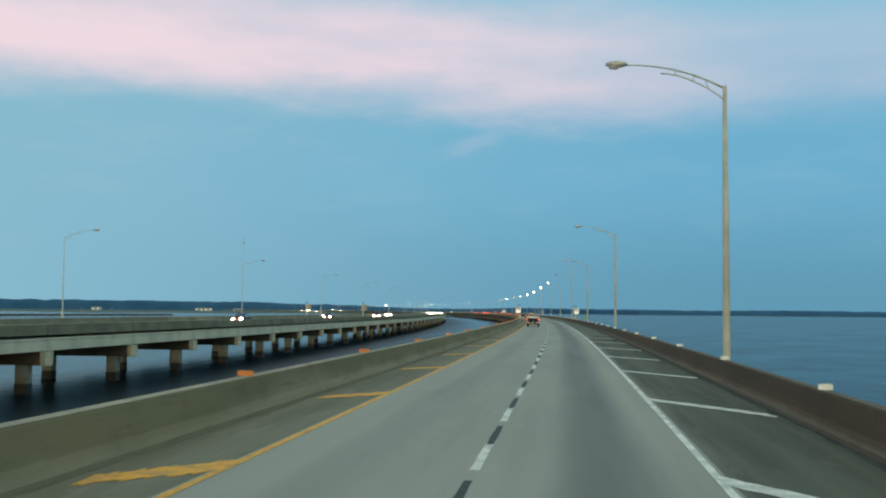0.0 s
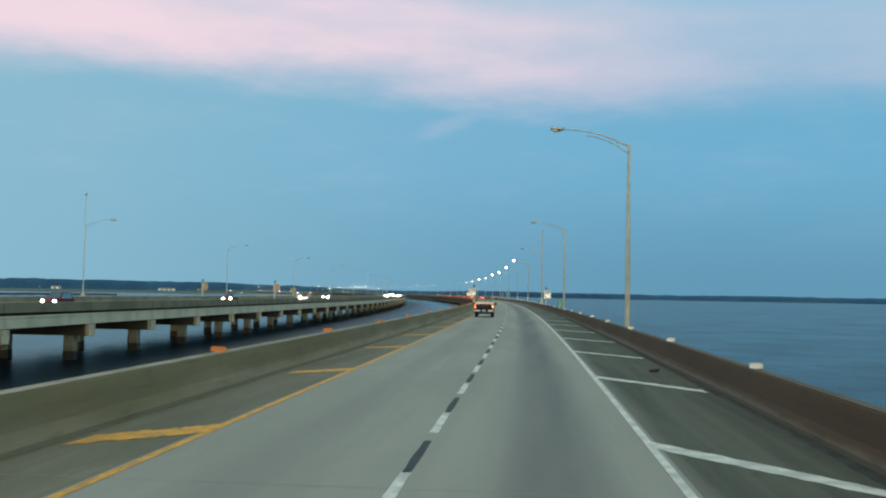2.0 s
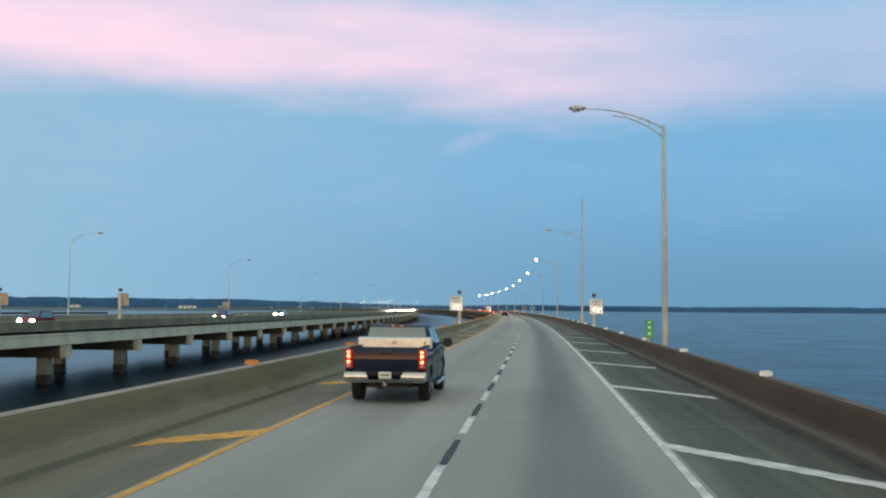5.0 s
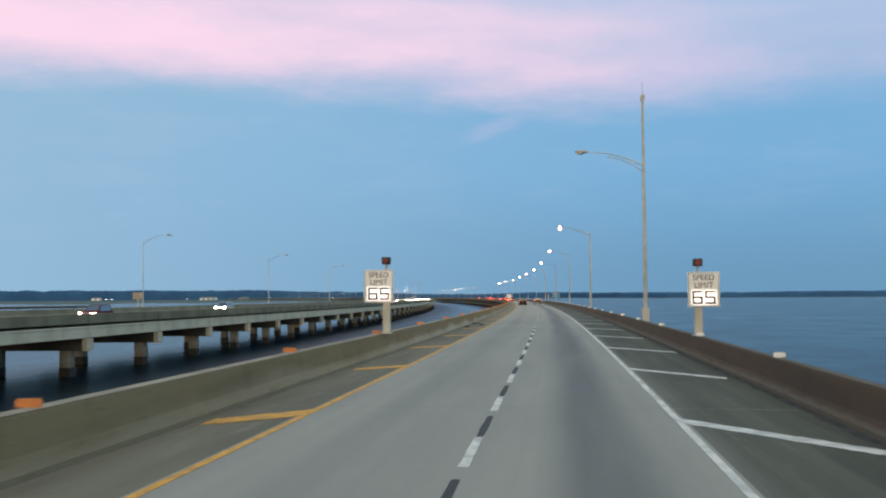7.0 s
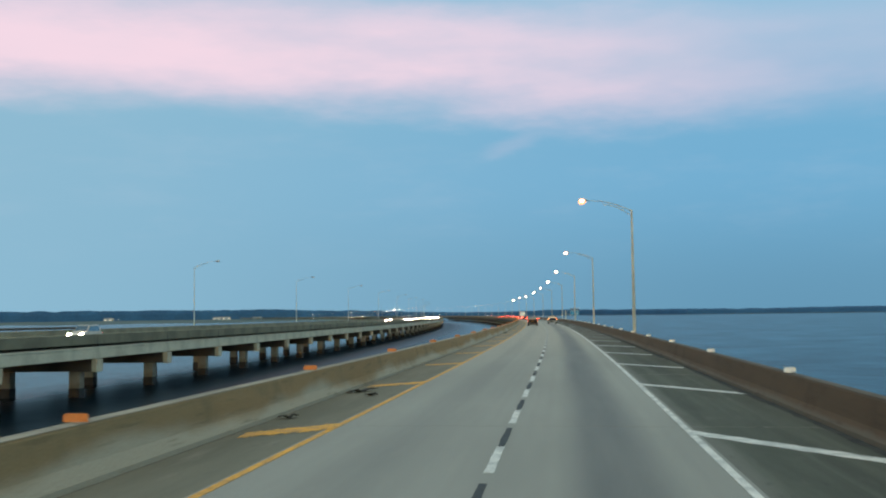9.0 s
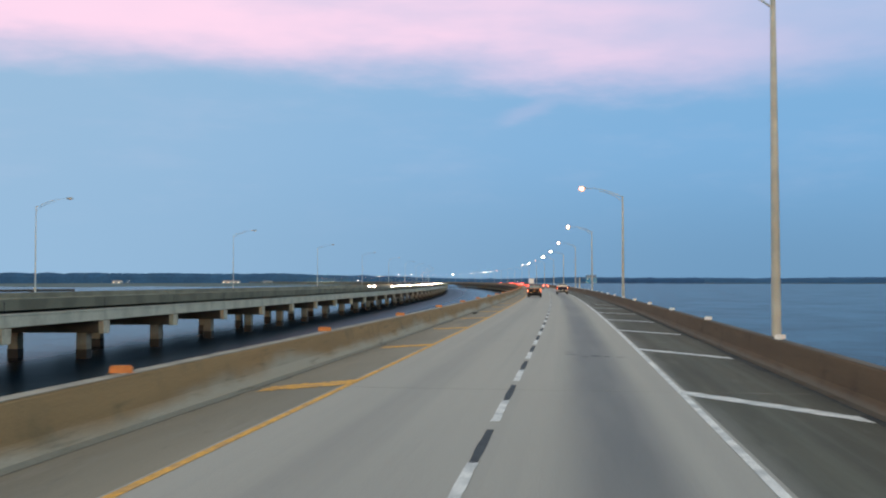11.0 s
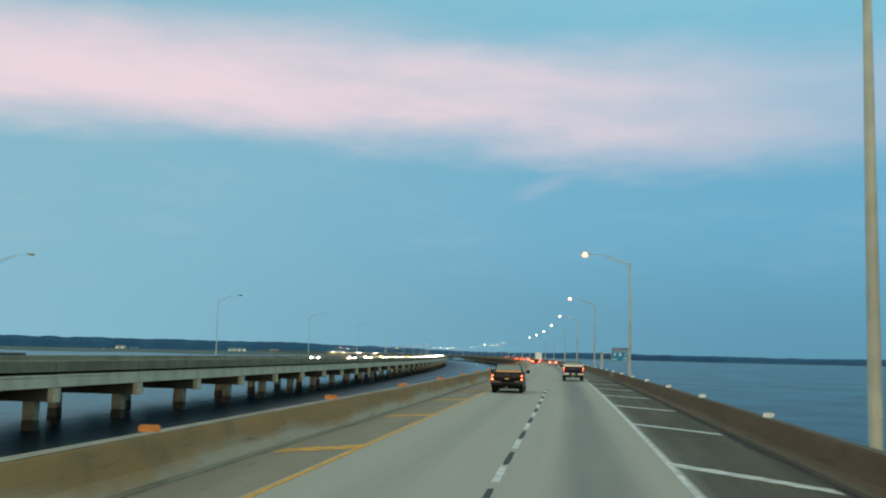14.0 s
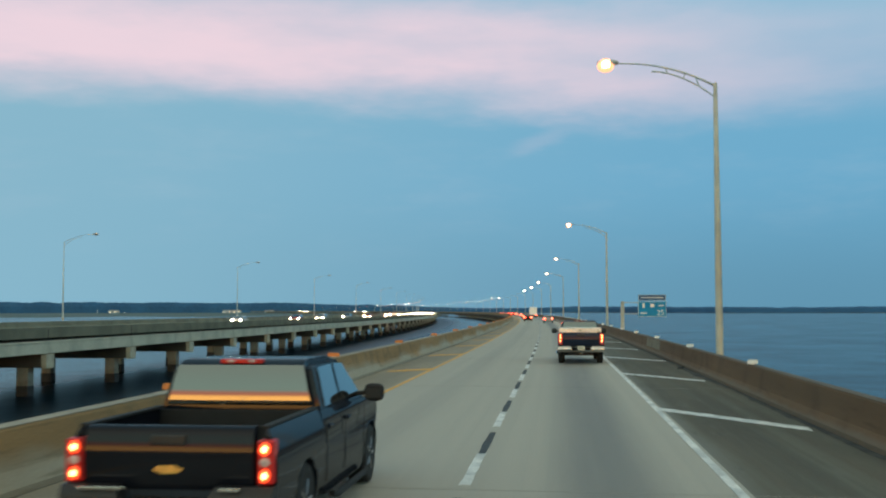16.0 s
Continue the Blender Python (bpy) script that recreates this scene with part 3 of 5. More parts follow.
def patch(w0, w1, l0, l1, seed, rag=0.025):
    """A thin painted patch with a slightly ragged outline: x across, y along."""
    g = random.Random(seed)
    out = []
    for k in range(7):
        out.append((w0 + g.uniform(-rag, rag) * 0.4, l0 + (l1 - l0) * k / 6))
    for k in range(5):
        out.append((w0 + (w1 - w0) * (k + 0.5) / 5, l1 + g.uniform(-rag, rag)))
    for k in range(7):
        out.append((w1 + g.uniform(-rag, rag) * 0.4, l1 + (l0 - l1) * k / 6))
    for k in range(5):
        out.append((w1 + (w0 - w1) * (k + 0.5) / 5, l0 + g.uniform(-rag, rag)))
    bm = B()
    prism(bm, out, 0.004, 0.007, "z")
    return bm


def repeated(name, mesh, spots, label, category, group):
    for s, n, z in spots:
        ob = new(name, mesh)
        ob.matrix_basis = at(s, n, z) @ pose(0, 0, 0, 0, math.degrees(CROSS), 0)
        tagged(ob, label, category, group, "structure")


CYCLE = 7.036
DASH0 = 18.7
white_dash = mesh_of("lane_dash_white", patch(-0.075, 0.075, -3.05, 0, 1), M_WHITE_LINE)
black_dash = mesh_of("lane_dash_black", patch(-0.062, 0.062, 0.02, 3.0, 2), M_BLACK_LINE)
dashes = [DASH0 + CYCLE * k for k in range(-14, 130)]
repeated("lane_dash_white", white_dash, [(s, 0, 0) for s in dashes], "white lane dash, worn", "road marking", "white lane dashes")
repeated("lane_dash_black", black_dash, [(s, 0, 0) for s in dashes], "black contrast dash after a white one", "road marking", "black lane dashes")
BAR0, BAR = 140.95, 13.993


def worn_bar(name, near, far, mat, seed, rag):
    """A slanting painted bar whose two long edges run ragged between its corners."""
    g = random.Random(seed)
    out = []
    for (a, b), (c, d) in ((near[0], far[0]), (far[1], near[1])):
        for k in range(25):
            u = k / 24
            wear = g.uniform(-rag, rag) * (0.4 if k in (0, 24) else 1.0)
            out.append((a + (c - a) * u, b + (d - b) * u + wear))
    bm = B()
    prism(bm, out, 0.008, 0.011, "z")
    return mesh_of(name, bm, mat)


white_bars = [worn_bar("shoulder_bar_white", ((3.58, -0.32), (3.58, 0.50)), ((6.10 + 0.10 * (k % 3), -4.02 - 0.15 * (k % 3)), (6.17 + 0.08 * (k % 2), -3.36 - 0.12 * (k % 2))), M_WHITE_LINE, 40 + k, 0.07) for k in range(6)]
yellow_bars = [worn_bar("shoulder_bar_yellow", ((-3.69, -0.56), (-3.69, 0.70)), ((-5.18 - 0.06 * (k % 3), -2.14 - 0.06 * (k % 3)), (-5.22 - 0.05 * (k % 2), -1.24)), M_YELLOW_LINE, 60 + k, 0.15 if k in (3, 5) else 0.09) for k in range(6)]
for k in range(-13, 60):
    repeated("shoulder_bar_white", white_bars[k * 5 % 6], [(BAR0 + 0.3 + BAR * k, 0, 0)], "slanting white bar painted across the shoulder", "road marking", "white shoulder bars")
for k in range(-13, 60):
    repeated("shoulder_bar_yellow", yellow_bars[k * 5 % 6], [(BAR0 + 0.8 + 14.045 * k, 0, 0)], "slanting yellow bar painted across the narrow shoulder", "road marking", "yellow shoulder bars")

# expansion joints across the deck
joint = B()
box(joint, -5.3, 6.25, -0.010, 0.010, 0.002, 0.0035)
joint = mesh_of("deck_joint", joint, M_JOINT)
repeated("deck_joint", joint, [(414.9 + 18.32 * k, 0, 0) for k in range(-27, 30)], "narrow dark expansion joint across the deck", "deck joint", "deck joints")


# ---- street lamps ----
# steel lightened towards the sky: haze on far poles and arms as colour
M_STEEL_PALE = material("haze_faded_steel", (0.52, 0.60, 0.62), 0.6, vary=0.1, scale=1.2, bump=0)


def light_pole(lit, tall=False, mat=M_STEEL, k_=1.0):
    """A galvanised pole with a long curved double arm over the road: x to the right, arm to the left."""
    root = thing("street_lamp")
    top = 14.8 if tall else 10.33
    bm = B()
    tube(bm, [(0, 0, -0.3), (0, 0, 0.3), (0, 0, 5.0), (0, 0, top)], [0.14 * k_, 0.14 * k_, 0.115 * k_, 0.075 * k_], 12)
    part("pole", bm, mat, root, smooth=True)
    bm = B()
    box(bm, -0.22, 0.22, -0.22, 0.22, -0.42, -0.28, 0.02)
    part("base_plate", bm, M_STEEL, root)
    bm = B()
    arc = [(-3.62 * k / 10, 0, 10.22 + 0.93 * (1 - (1 - k / 10) ** 2.2)) for k in range(11)]
    tube(bm, arc, [(0.044 - 0.002 * k) * k_ for k in range(11)], 8)
    part("arm", bm, M_STEEL_PALE, root, smooth=True)
    bm = B()
    low = [(-2.3 * k / 8, 0, 9.80 + 1.02 * (1 - (1 - k / 8) ** 1.8)) for k in range(9)]
    tube(bm, low, 0.030 * k_, 8)
    for k in (2, 4, 6):
        tube(bm, [low[k], arc[round(k * 2.3 / 3.62 * 10 / 8)]], 0.022, 6)
    part("brace", bm, M_STEEL_PALE, root, smooth=True)
    bm = B()
    bmesh.ops.create_uvsphere(bm, u_segments=14, v_segments=8, radius=1, matrix=Matrix.Translation((-3.92, 0, 11.19)) @ Matrix.Diagonal((0.42, 0.19, 0.13, 1)))
    head = part("lamp_head", bm, M_STEEL_DARK, root, smooth=True)
    bm = B()
    # lit bowl made larger than the unlit lens: glare built as a shape
    size = (0.32, 0.27, 0.26) if lit else (0.22, 0.15, 0.09)
    bmesh.ops.create_uvsphere(bm, u_segments=14, v_segments=8, radius=1, matrix=Matrix.Translation((-4.0, 0, 11.09)) @ Matrix.Diagonal((*size, 1)))
    part("lens", bm, M_LENS_HALO if lit else M_LENS_OFF, head, "glowing lens bowl enlarged into a peach halo" if lit else "dull unlit glass lens", smooth=True)
    if lit:
        bm = B()
        bmesh.ops.create_uvsphere(bm, u_segments=14, v_segments=8, radius=1, matrix=Matrix.Translation((-4.0, 0, 11.09)) @ Matrix.Diagonal((0.235, 0.30, 0.20, 1)))
        part("lamp_core", bm, M_LENS_CORE, head, "white-hot lamp core", smooth=True)
    if tall:
        bm = B()
        box(bm, -0.22, 0.22, -0.18, 0.18, 0.05, 1.15, 0.02)
        part("cabinet", bm, M_STEEL, root, "grey metal box strapped to the pole")
        bm = B()
        tube(bm, [(0, 0, 14.8), (0, 0, 15.6)], 0.015, 6)
        box(bm, -0.14, 0.14, -0.1, 0.1, 14.4, 14.75, 0.02)
        part("antenna", bm, M_STEEL_DARK, root)
    else:
        bm = B()
        box(bm, -0.10, 0.10, -0.13, 0.13, 0.9, 1.25, 0.015)
        part("hatch", bm, M_STEEL, root)
    return root


POLES = [38.3, 111.2, 184.2, 257.7, 331.3, 403.9, 476.5, 549.4, 622.8, 695.9, 776.0, 849.0, 922.0, 995.0, 1068.0, 1141.0, 1214.0, 1287.0, 1360.0, 1433.0, 1506.0, 1579.0, 1652.0] + [1725.0 + 73.2 * k for k in range(22)]
DARK_GAP = (980, 1200)
pole_dark, pole_lit, pole_tall = light_pole(False), light_pole(True), light_pole(False, True)
# slimmer, paler copies for the parallel bridge: haze put into shape and colour
slim_dark, slim_lit, slim_tall = (light_pole(a, b, M_STEEL_PALE, 0.65) for a, b in ((False, False), (True, False), (False, True)))
for i, s in enumerate([-34.6] + POLES):
    lit = s > 320 and not DARK_GAP[0] < s < DARK_GAP[1]
    src = pole_tall if i == 4 else pole_lit if lit else pole_dark
    ob = copy_thing(src, at(s, 7.125, 0.40))
    tagged(ob, "tall grey pole with antenna, cabinet and an unlit lamp arm" if i == 4 else "grey metal street lamp, lit, on the barrier" if lit else "grey metal street lamp, unlit, on the barrier", "street lamp", "street lamps along the road")
for k in range(-1, 30):
    s = 116.5 + 73.4 * k
    lit = s > 1430
    src = slim_tall if k == 1 else slim_lit if lit else slim_dark
    ob = copy_thing(src, at(s, -57.0, 0.40, 180))
    tagged(ob, "tall grey pole with antenna on the far bridge" if k == 1 else "grey street lamp on the parallel bridge, lit" if lit else "grey street lamp on the parallel bridge, unlit", "street lamp", "street lamps on the parallel bridge")
for src in (pole_dark, pole_lit, pole_tall, slim_dark, slim_lit, slim_tall):
    for o in (*src.children_recursive, src):
        bpy.data.objects.remove(o)

# pedestals that carry the poles outside the barrier
ped = B()
prism(ped, [(-0.30, -0.55), (0.30, -0.55), (0.30, 0.0), (-0.30, 0.0)], -0.45, 0.45)
ped = mesh_of("lamp_pedestal", ped, M_WALL_R)
for s in [-34.6] + POLES:
    ob = new("lamp_pedestal", ped)
    ob.matrix_basis = at(s, 7.20, -0.02)
    tagged(ob, "concrete block outside the barrier under a lamp pole", "pedestal", "lamp pedestals", "structure")

# ---- the parallel bridge ----
# paler than the cap: the light that reaches its end is in the colour
M_CAP_END = material("pale_cap_end_concrete", (0.54, 0.52, 0.41), 0.88, tint=(0.40, 0.375, 0.29), scale=1.2, bump=0.3, bump_scale=8, grain_scale=10)
P0, SPAN = 84.9, 18.32
tagged(swept("parallel_deck", [(-43.0, 0.05), (-56.6, 0.05), (-56.6, -0.18), (-43.0, -0.18)], -120, 2300, M_SHOULDER, step=20), "grey roadway of the parallel bridge", "bridge deck", kind="structure")
tagged(swept("parallel_parapet", [(-42.75, -0.16), (-42.75, 0.75), (-42.80, 0.78), (-43.05, 0.78), (-43.15, 0.32), (-43.40, 0.052), (-43.40, -0.16)], -120, 2300, M_LEFT_PARAPET, step=20), "long grey concrete parapet of the parallel bridge", "parapet", kind="structure")
tagged(swept("parallel_parapet_far", [(-56.2, 0.052), (-56.45, 0.40), (-56.55, 0.92), (-56.85, 0.92), (-56.9, -0.16), (-56.2, -0.16)], -120, 2300, M_LEFT_PARAPET, step=20), "long grey concrete parapet of the parallel bridge", "parapet", kind="structure")


def bridge_span():
    """One span: the pale edge beam, inner beams and the soffit, 18.3 m long, from y = 0."""
    root = thing("bridge_span")
    y0, y1 = 0.02, SPAN * 0.993 - 0.02
    bm = B()
    prism(bm, [(-0.05, -0.24), (0.0, -0.28), (0.0, -0.40), (-0.05, -0.44), (-0.05, -1.31), (-0.09, -1.36), (-0.50, -1.36), (-0.50, -1.12), (-0.36, -1.05), (-0.36, -0.24)], y0, y1)
    part("edge_beam", bm, M_LEFT_DECK, root, "pale grey-green concrete edge beam")
    for k in range(1, 5):
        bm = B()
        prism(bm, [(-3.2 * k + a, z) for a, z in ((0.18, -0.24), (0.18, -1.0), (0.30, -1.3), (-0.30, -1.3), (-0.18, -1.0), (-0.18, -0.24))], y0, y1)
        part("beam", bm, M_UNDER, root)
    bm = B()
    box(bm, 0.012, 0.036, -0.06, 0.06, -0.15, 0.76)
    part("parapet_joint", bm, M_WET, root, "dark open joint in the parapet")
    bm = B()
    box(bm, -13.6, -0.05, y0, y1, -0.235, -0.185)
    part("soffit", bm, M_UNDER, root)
    return root


def bridge_pier():
    """A bent: a haunched cap beam on two round-edged columns with dark wet feet."""
    root = thing("bridge_pier")
    # cap painted dark with deck shade, its open end pale
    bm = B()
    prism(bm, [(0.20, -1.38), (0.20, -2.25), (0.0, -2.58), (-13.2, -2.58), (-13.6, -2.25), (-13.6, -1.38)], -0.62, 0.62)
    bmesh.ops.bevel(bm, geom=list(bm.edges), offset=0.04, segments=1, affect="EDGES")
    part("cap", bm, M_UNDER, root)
    bm = B()
    prism(bm, [(-0.72, -1.385), (0.72, -1.385), (0.72, -2.16), (0.60, -2.62), (-0.60, -2.62), (-0.72, -2.16)], -0.25, 0.26, "x")
    bmesh.ops.bevel(bm, geom=list(bm.edges), offset=0.03, segments=1, affect="EDGES")
    part("cap_end", bm, M_CAP_END, root, "pale end block of the cap beam")
    for x in (-2.05, -9.0):
        bm = B()
        box(bm, x - 0.54, x + 0.54, -0.54, 0.54, WATER + 0.85, -2.5, 0.10)
        col = part("column", bm, M_PIER, root)
        bm = B()
        box(bm, x - 0.56, x + 0.56, -0.56, 0.56, WATER - 1.5, WATER + 0.95, 0.06)
        part("wet_foot", bm, M_WET, col, "black wet weed-grown foot")
    return root


span_, pier_ = bridge_span(), bridge_pier()
for k in range(-11, 110):
    s = P0 + SPAN * k
    m = at(s, -42.78)
    if k > -11:
        tagged(copy_thing(span_, m), "concrete span of the parallel bridge with a pale edge beam", "bridge span", "spans of the parallel bridge")
        tagged(copy_thing(pier_, m), "weathered concrete bridge pier with columns standing in the river", "bridge pier", "piers of the parallel bridge")
    else:
        span_.matrix_basis = pier_.matrix_basis = m
        tagged(span_, "concrete span of the parallel bridge with a pale edge beam", "bridge span", "spans of the parallel bridge")
        tagged(pier_, "weathered concrete bridge pier with columns standing in the river", "bridge pier", "piers of the parallel bridge")
# the same kind of piers under this bridge
for k in range(-11, 84):
    tagged(copy_thing(pier_, at(P0 + SPAN * k, 6.35, -0.33)), "weathered concrete bridge pier under the roadway", "bridge pier", "piers under the road")



def far_stretch(n0, n1, s0, s1, label):
    """The bridge far off: deck, parapets and its row of bents, carried on round the bend to the shore."""
    bm = B()
    prev_ = None
    s = s0
    while s <= s1:
        ring = [bm.verts.new(on(s, n, z)) for n, z in ((n0, -1.3), (n0, 0.78), (n0 + 0.3, 0.78), (n0 + 0.5, 0.0), (n1 - 0.5, 0.0), (n1 - 0.3, 0.78), (n1, 0.78), (n1, -1.3))]
        if prev_:
            for k in range(8):
                bm.faces.new((prev_[k], prev_[(k + 1) % 8], ring[(k + 1) % 8], ring[k]))
        prev_ = ring
        s += 30.0
    s = s0 + SPAN
    while s < s1:
        for n in (n0 + 2.0, n1 - 2.0):
            c = [bm.verts.new(on(s + ds, n + dn, z)) for z in (WATER - 1.0, -1.3) for ds, dn in ((-0.6, -0.6), (0.6, -0.6), (0.6, 0.6), (-0.6, 0.6))]
            for k in range(4):
                bm.faces.new((c[k], c[(k + 1) % 4], c[4 + (k + 1) % 4], c[4 + k]))
        s += SPAN
    bmesh.ops.recalc_face_normals(bm, faces=bm.faces)
    return tagged(new("far_bridge", mesh_of("far_bridge", bm, M_LEFT_PARAPET)), label, "bridge", kind="stuff")


far_stretch(-6.1, 6.95, S1, 3900.0, "low concrete bridge bending away over the river far off")
far_stretch(-56.85, -42.75, 2300.0, 3900.0, "parallel low concrete bridge bending away far off")

# ---- signs and small things on the barriers ----
M_SIGN_WHITE = material("reflective_white_sign", (0.87, 0.89, 0.88), 0.45, scale=3, vary=0.1, bump=0)
M_SIGN_BLACK = material("black_sign_film", (0.05, 0.05, 0.052), 0.5, scale=5, bump=0)
M_SIGN_BLUE = material("blue_sign_film", (0.010, 0.075, 0.19), 0.7, vary=0.15, scale=2, bump=0)
M_SIGN_TEAL = material("faded_blue_sign_film", (0.002, 0.26, 0.52), 0.7, vary=0.15, scale=2, bump=0)
M_SIGN_GREEN = material("green_sign_film", (0.08, 0.42, 0.17), 0.7, vary=0.15, scale=3, bump=0)
M_SIGN_TAN = material("weathered_tan_sign_back", (0.44, 0.36, 0.27), 0.6, scale=2, bump=0)
M_LED = emitter("lit_sign_panel", (1.0, 0.95, 0.85), 1.5)
M_RED_BOX = material("red_beacon_housing", (0.13, 0.008, 0.022), 0.35, scale=6, bump=0)
M_BLACK = material("black_plastic", (0.015, 0.015, 0.017), 0.5, scale=6, bump=0)
M_AMBER = material("amber_reflector", (0.62, 0.22, 0.06), 0.4, scale=8, bump=0)
M_MARK_WHITE = material("white_reflector", (0.88, 0.91, 0.92), 0.3, scale=8, bump=0)


def words(text, size, m, mat, parent, name="lettering", thick=0.004):
    cu = bpy.data.curves.new(name, "FONT")
    cu.body, cu.size, cu.align_x, cu.align_y, cu.extrude = text, size, "CENTER", "CENTER", thick
    tmp = new("tmp", cu)
    dg = bpy.context.evaluated_depsgraph_get()
    dg.update()
    me = bpy.data.meshes.new_from_object(tmp.evaluated_get(dg))
    bpy.data.objects.remove(tmp)
    me.materials.clear()
    me.materials.append(mat)
    ob = new(name, me)
    ob.parent, ob.matrix_basis = parent, m
    return ob


DIGITS = (("11111", "10000", "10000", "11111", "10001", "10001", "11111"), ("11111", "10000", "10000", "11111", "00001", "00001", "11111"))


def speed_sign(s, n, z, label, px=0.30):
    """Post on the barrier with a speed limit panel facing back along the road and a red beacon on top."""
    root = thing("speed_limit_sign", at(s, n, (0.812 if n > 0 else 0.83) - CROSS * n), label, "road sign", "speed limit signs")
    zc = z - 0.83
    bm = B()
    box(bm, px - 0.15, px + 0.15, 0.06, 0.30, 0.0, zc + 0.60, 0.02)
    part("post", bm, M_STEEL, root, "square grey post")
    bm = B()
    box(bm, px - 0.22, px + 0.22, -0.03, 0.39, -0.002, 0.04, 0.008)
    part("base_plate", bm, M_STEEL, root)
    bm = B()
    box(bm, -0.61, 0.61, -0.02, 0.05, zc - 0.68, zc + 0.68, 0.03)
    panel = part("panel", bm, M_SIGN_WHITE, root, "white reflective panel with black border")
    bm = B()
    box(bm, -0.60, 0.60, 0.051, 0.058, zc - 0.67, zc + 0.67)
    part("back_plate", bm, M_SIGN_TAN, panel, "tan back of the panel")
    bm = B()
    for x0, x1, z0, z1 in ((-0.58, 0.58, 0.63, 0.645), (-0.58, 0.58, -0.645, -0.63), (-0.58, -0.565, -0.63, 0.63), (0.565, 0.58, -0.63, 0.63)):
        box(bm, x0, x1, -0.026, -0.021, zc + z0, zc + z1)
    part("border", bm, M_SIGN_BLACK, panel)
    words("SPEED", 0.31, pose(0, -0.024, zc + 0.45, 90, 0, 0), M_SIGN_BLACK, panel)
    words("LIMIT", 0.31, pose(0, -0.024, zc + 0.16, 90, 0, 0), M_SIGN_BLACK, panel)
    bm = B()
    box(bm, -0.48, 0.48, -0.034, -0.021, zc - 0.60, zc - 0.01)
    board = part("display_board", bm, M_SIGN_WHITE, panel, "white display board with lit dots round dark digits")
    bm, dark = B(), (B(), B())
    for r in range(16):
        for c in range(24):
            d = 0 if c < 12 else 1
            gx, gy = (c - 1 - 12 * d) // 2, (r - 1) // 2
            ink = 0 <= gx < 5 and 0 <= gy < 7 and DIGITS[d][gy][gx] == "1"
            x, z = -0.46 + 0.04 * c, zc - 0.03 - 0.0368 * r
            if not ink:
                box(bm, x - 0.015, x + 0.015, -0.039, -0.034, z - 0.014, z + 0.014)
            else:
                box(dark[d], x - 0.020, x + 0.020, -0.037, -0.034, z - 0.0184, z + 0.0184)
    tagged(part("led_dots", bm, M_LED, board), "grid of bright white dots", kind="stuff")
    for shape in dark:
        bmesh.ops.remove_doubles(shape, verts=shape.verts, dist=0.0005)
        part("digit", shape, M_SIGN_BLACK, board)
    bm = B()
    box(bm, px - 0.17, px + 0.17, -0.06, 0.30, zc + 0.90, zc + 1.20, 0.04)
    beacon = part("beacon", bm, M_BLACK, root, "dark beacon box with a red lens")
    bm = B()
    tube(bm, [(px, -0.065, zc + 1.05), (px, -0.10, zc + 1.05)], [0.135, 0.12], 18)
    part("lens", bm, M_RED_BOX, beacon)
    bm = B()
    tube(bm, [(px, 0.16, zc + 0.58), (px, 0.16, zc + 0.92)], 0.05, 8)
    part("bracket", bm, M_STEEL, root)
    return root


speed_sign(232.0, 7.02, 2.62, "white lit speed limit sign with red beacon on the shoulder barrier", -0.20)
speed_sign(233.3, -5.91, 2.78, "white lit speed limit sign with red beacon on the inner barrier")
for s, n in ((245.6, -42.9), (246.0, -56.7)):
    ob = speed_sign(s, n, 2.9, "speed limit sign on the parallel bridge, its tan back showing")
    ob.matrix_basis = at(s, n, 0.98, 180)


def panel_sign(s, n, z, w, h, label):
    """A plain tan sign back on a post, on the parallel bridge."""
    root = thing("road_sign", at(s, n, 0.95), label, "road sign")
    bm = B()
    box(bm, -0.06, 0.06, -0.06, 0.06, -0.03, z + h / 2 - 0.95)
    part("post", bm, M_STEEL, root)
    bm = B()
    box(bm, -w / 2, w / 2, -0.10, -0.065, z - h / 2 - 0.95, z + h / 2 - 0.95, 0.01)
    part("panel", bm, M_SIGN_TAN, root)
    return root


panel_sign(334.0, -56.7, 2.75, 1.5, 1.0, "tan sign back on the far parapet of the parallel bridge")


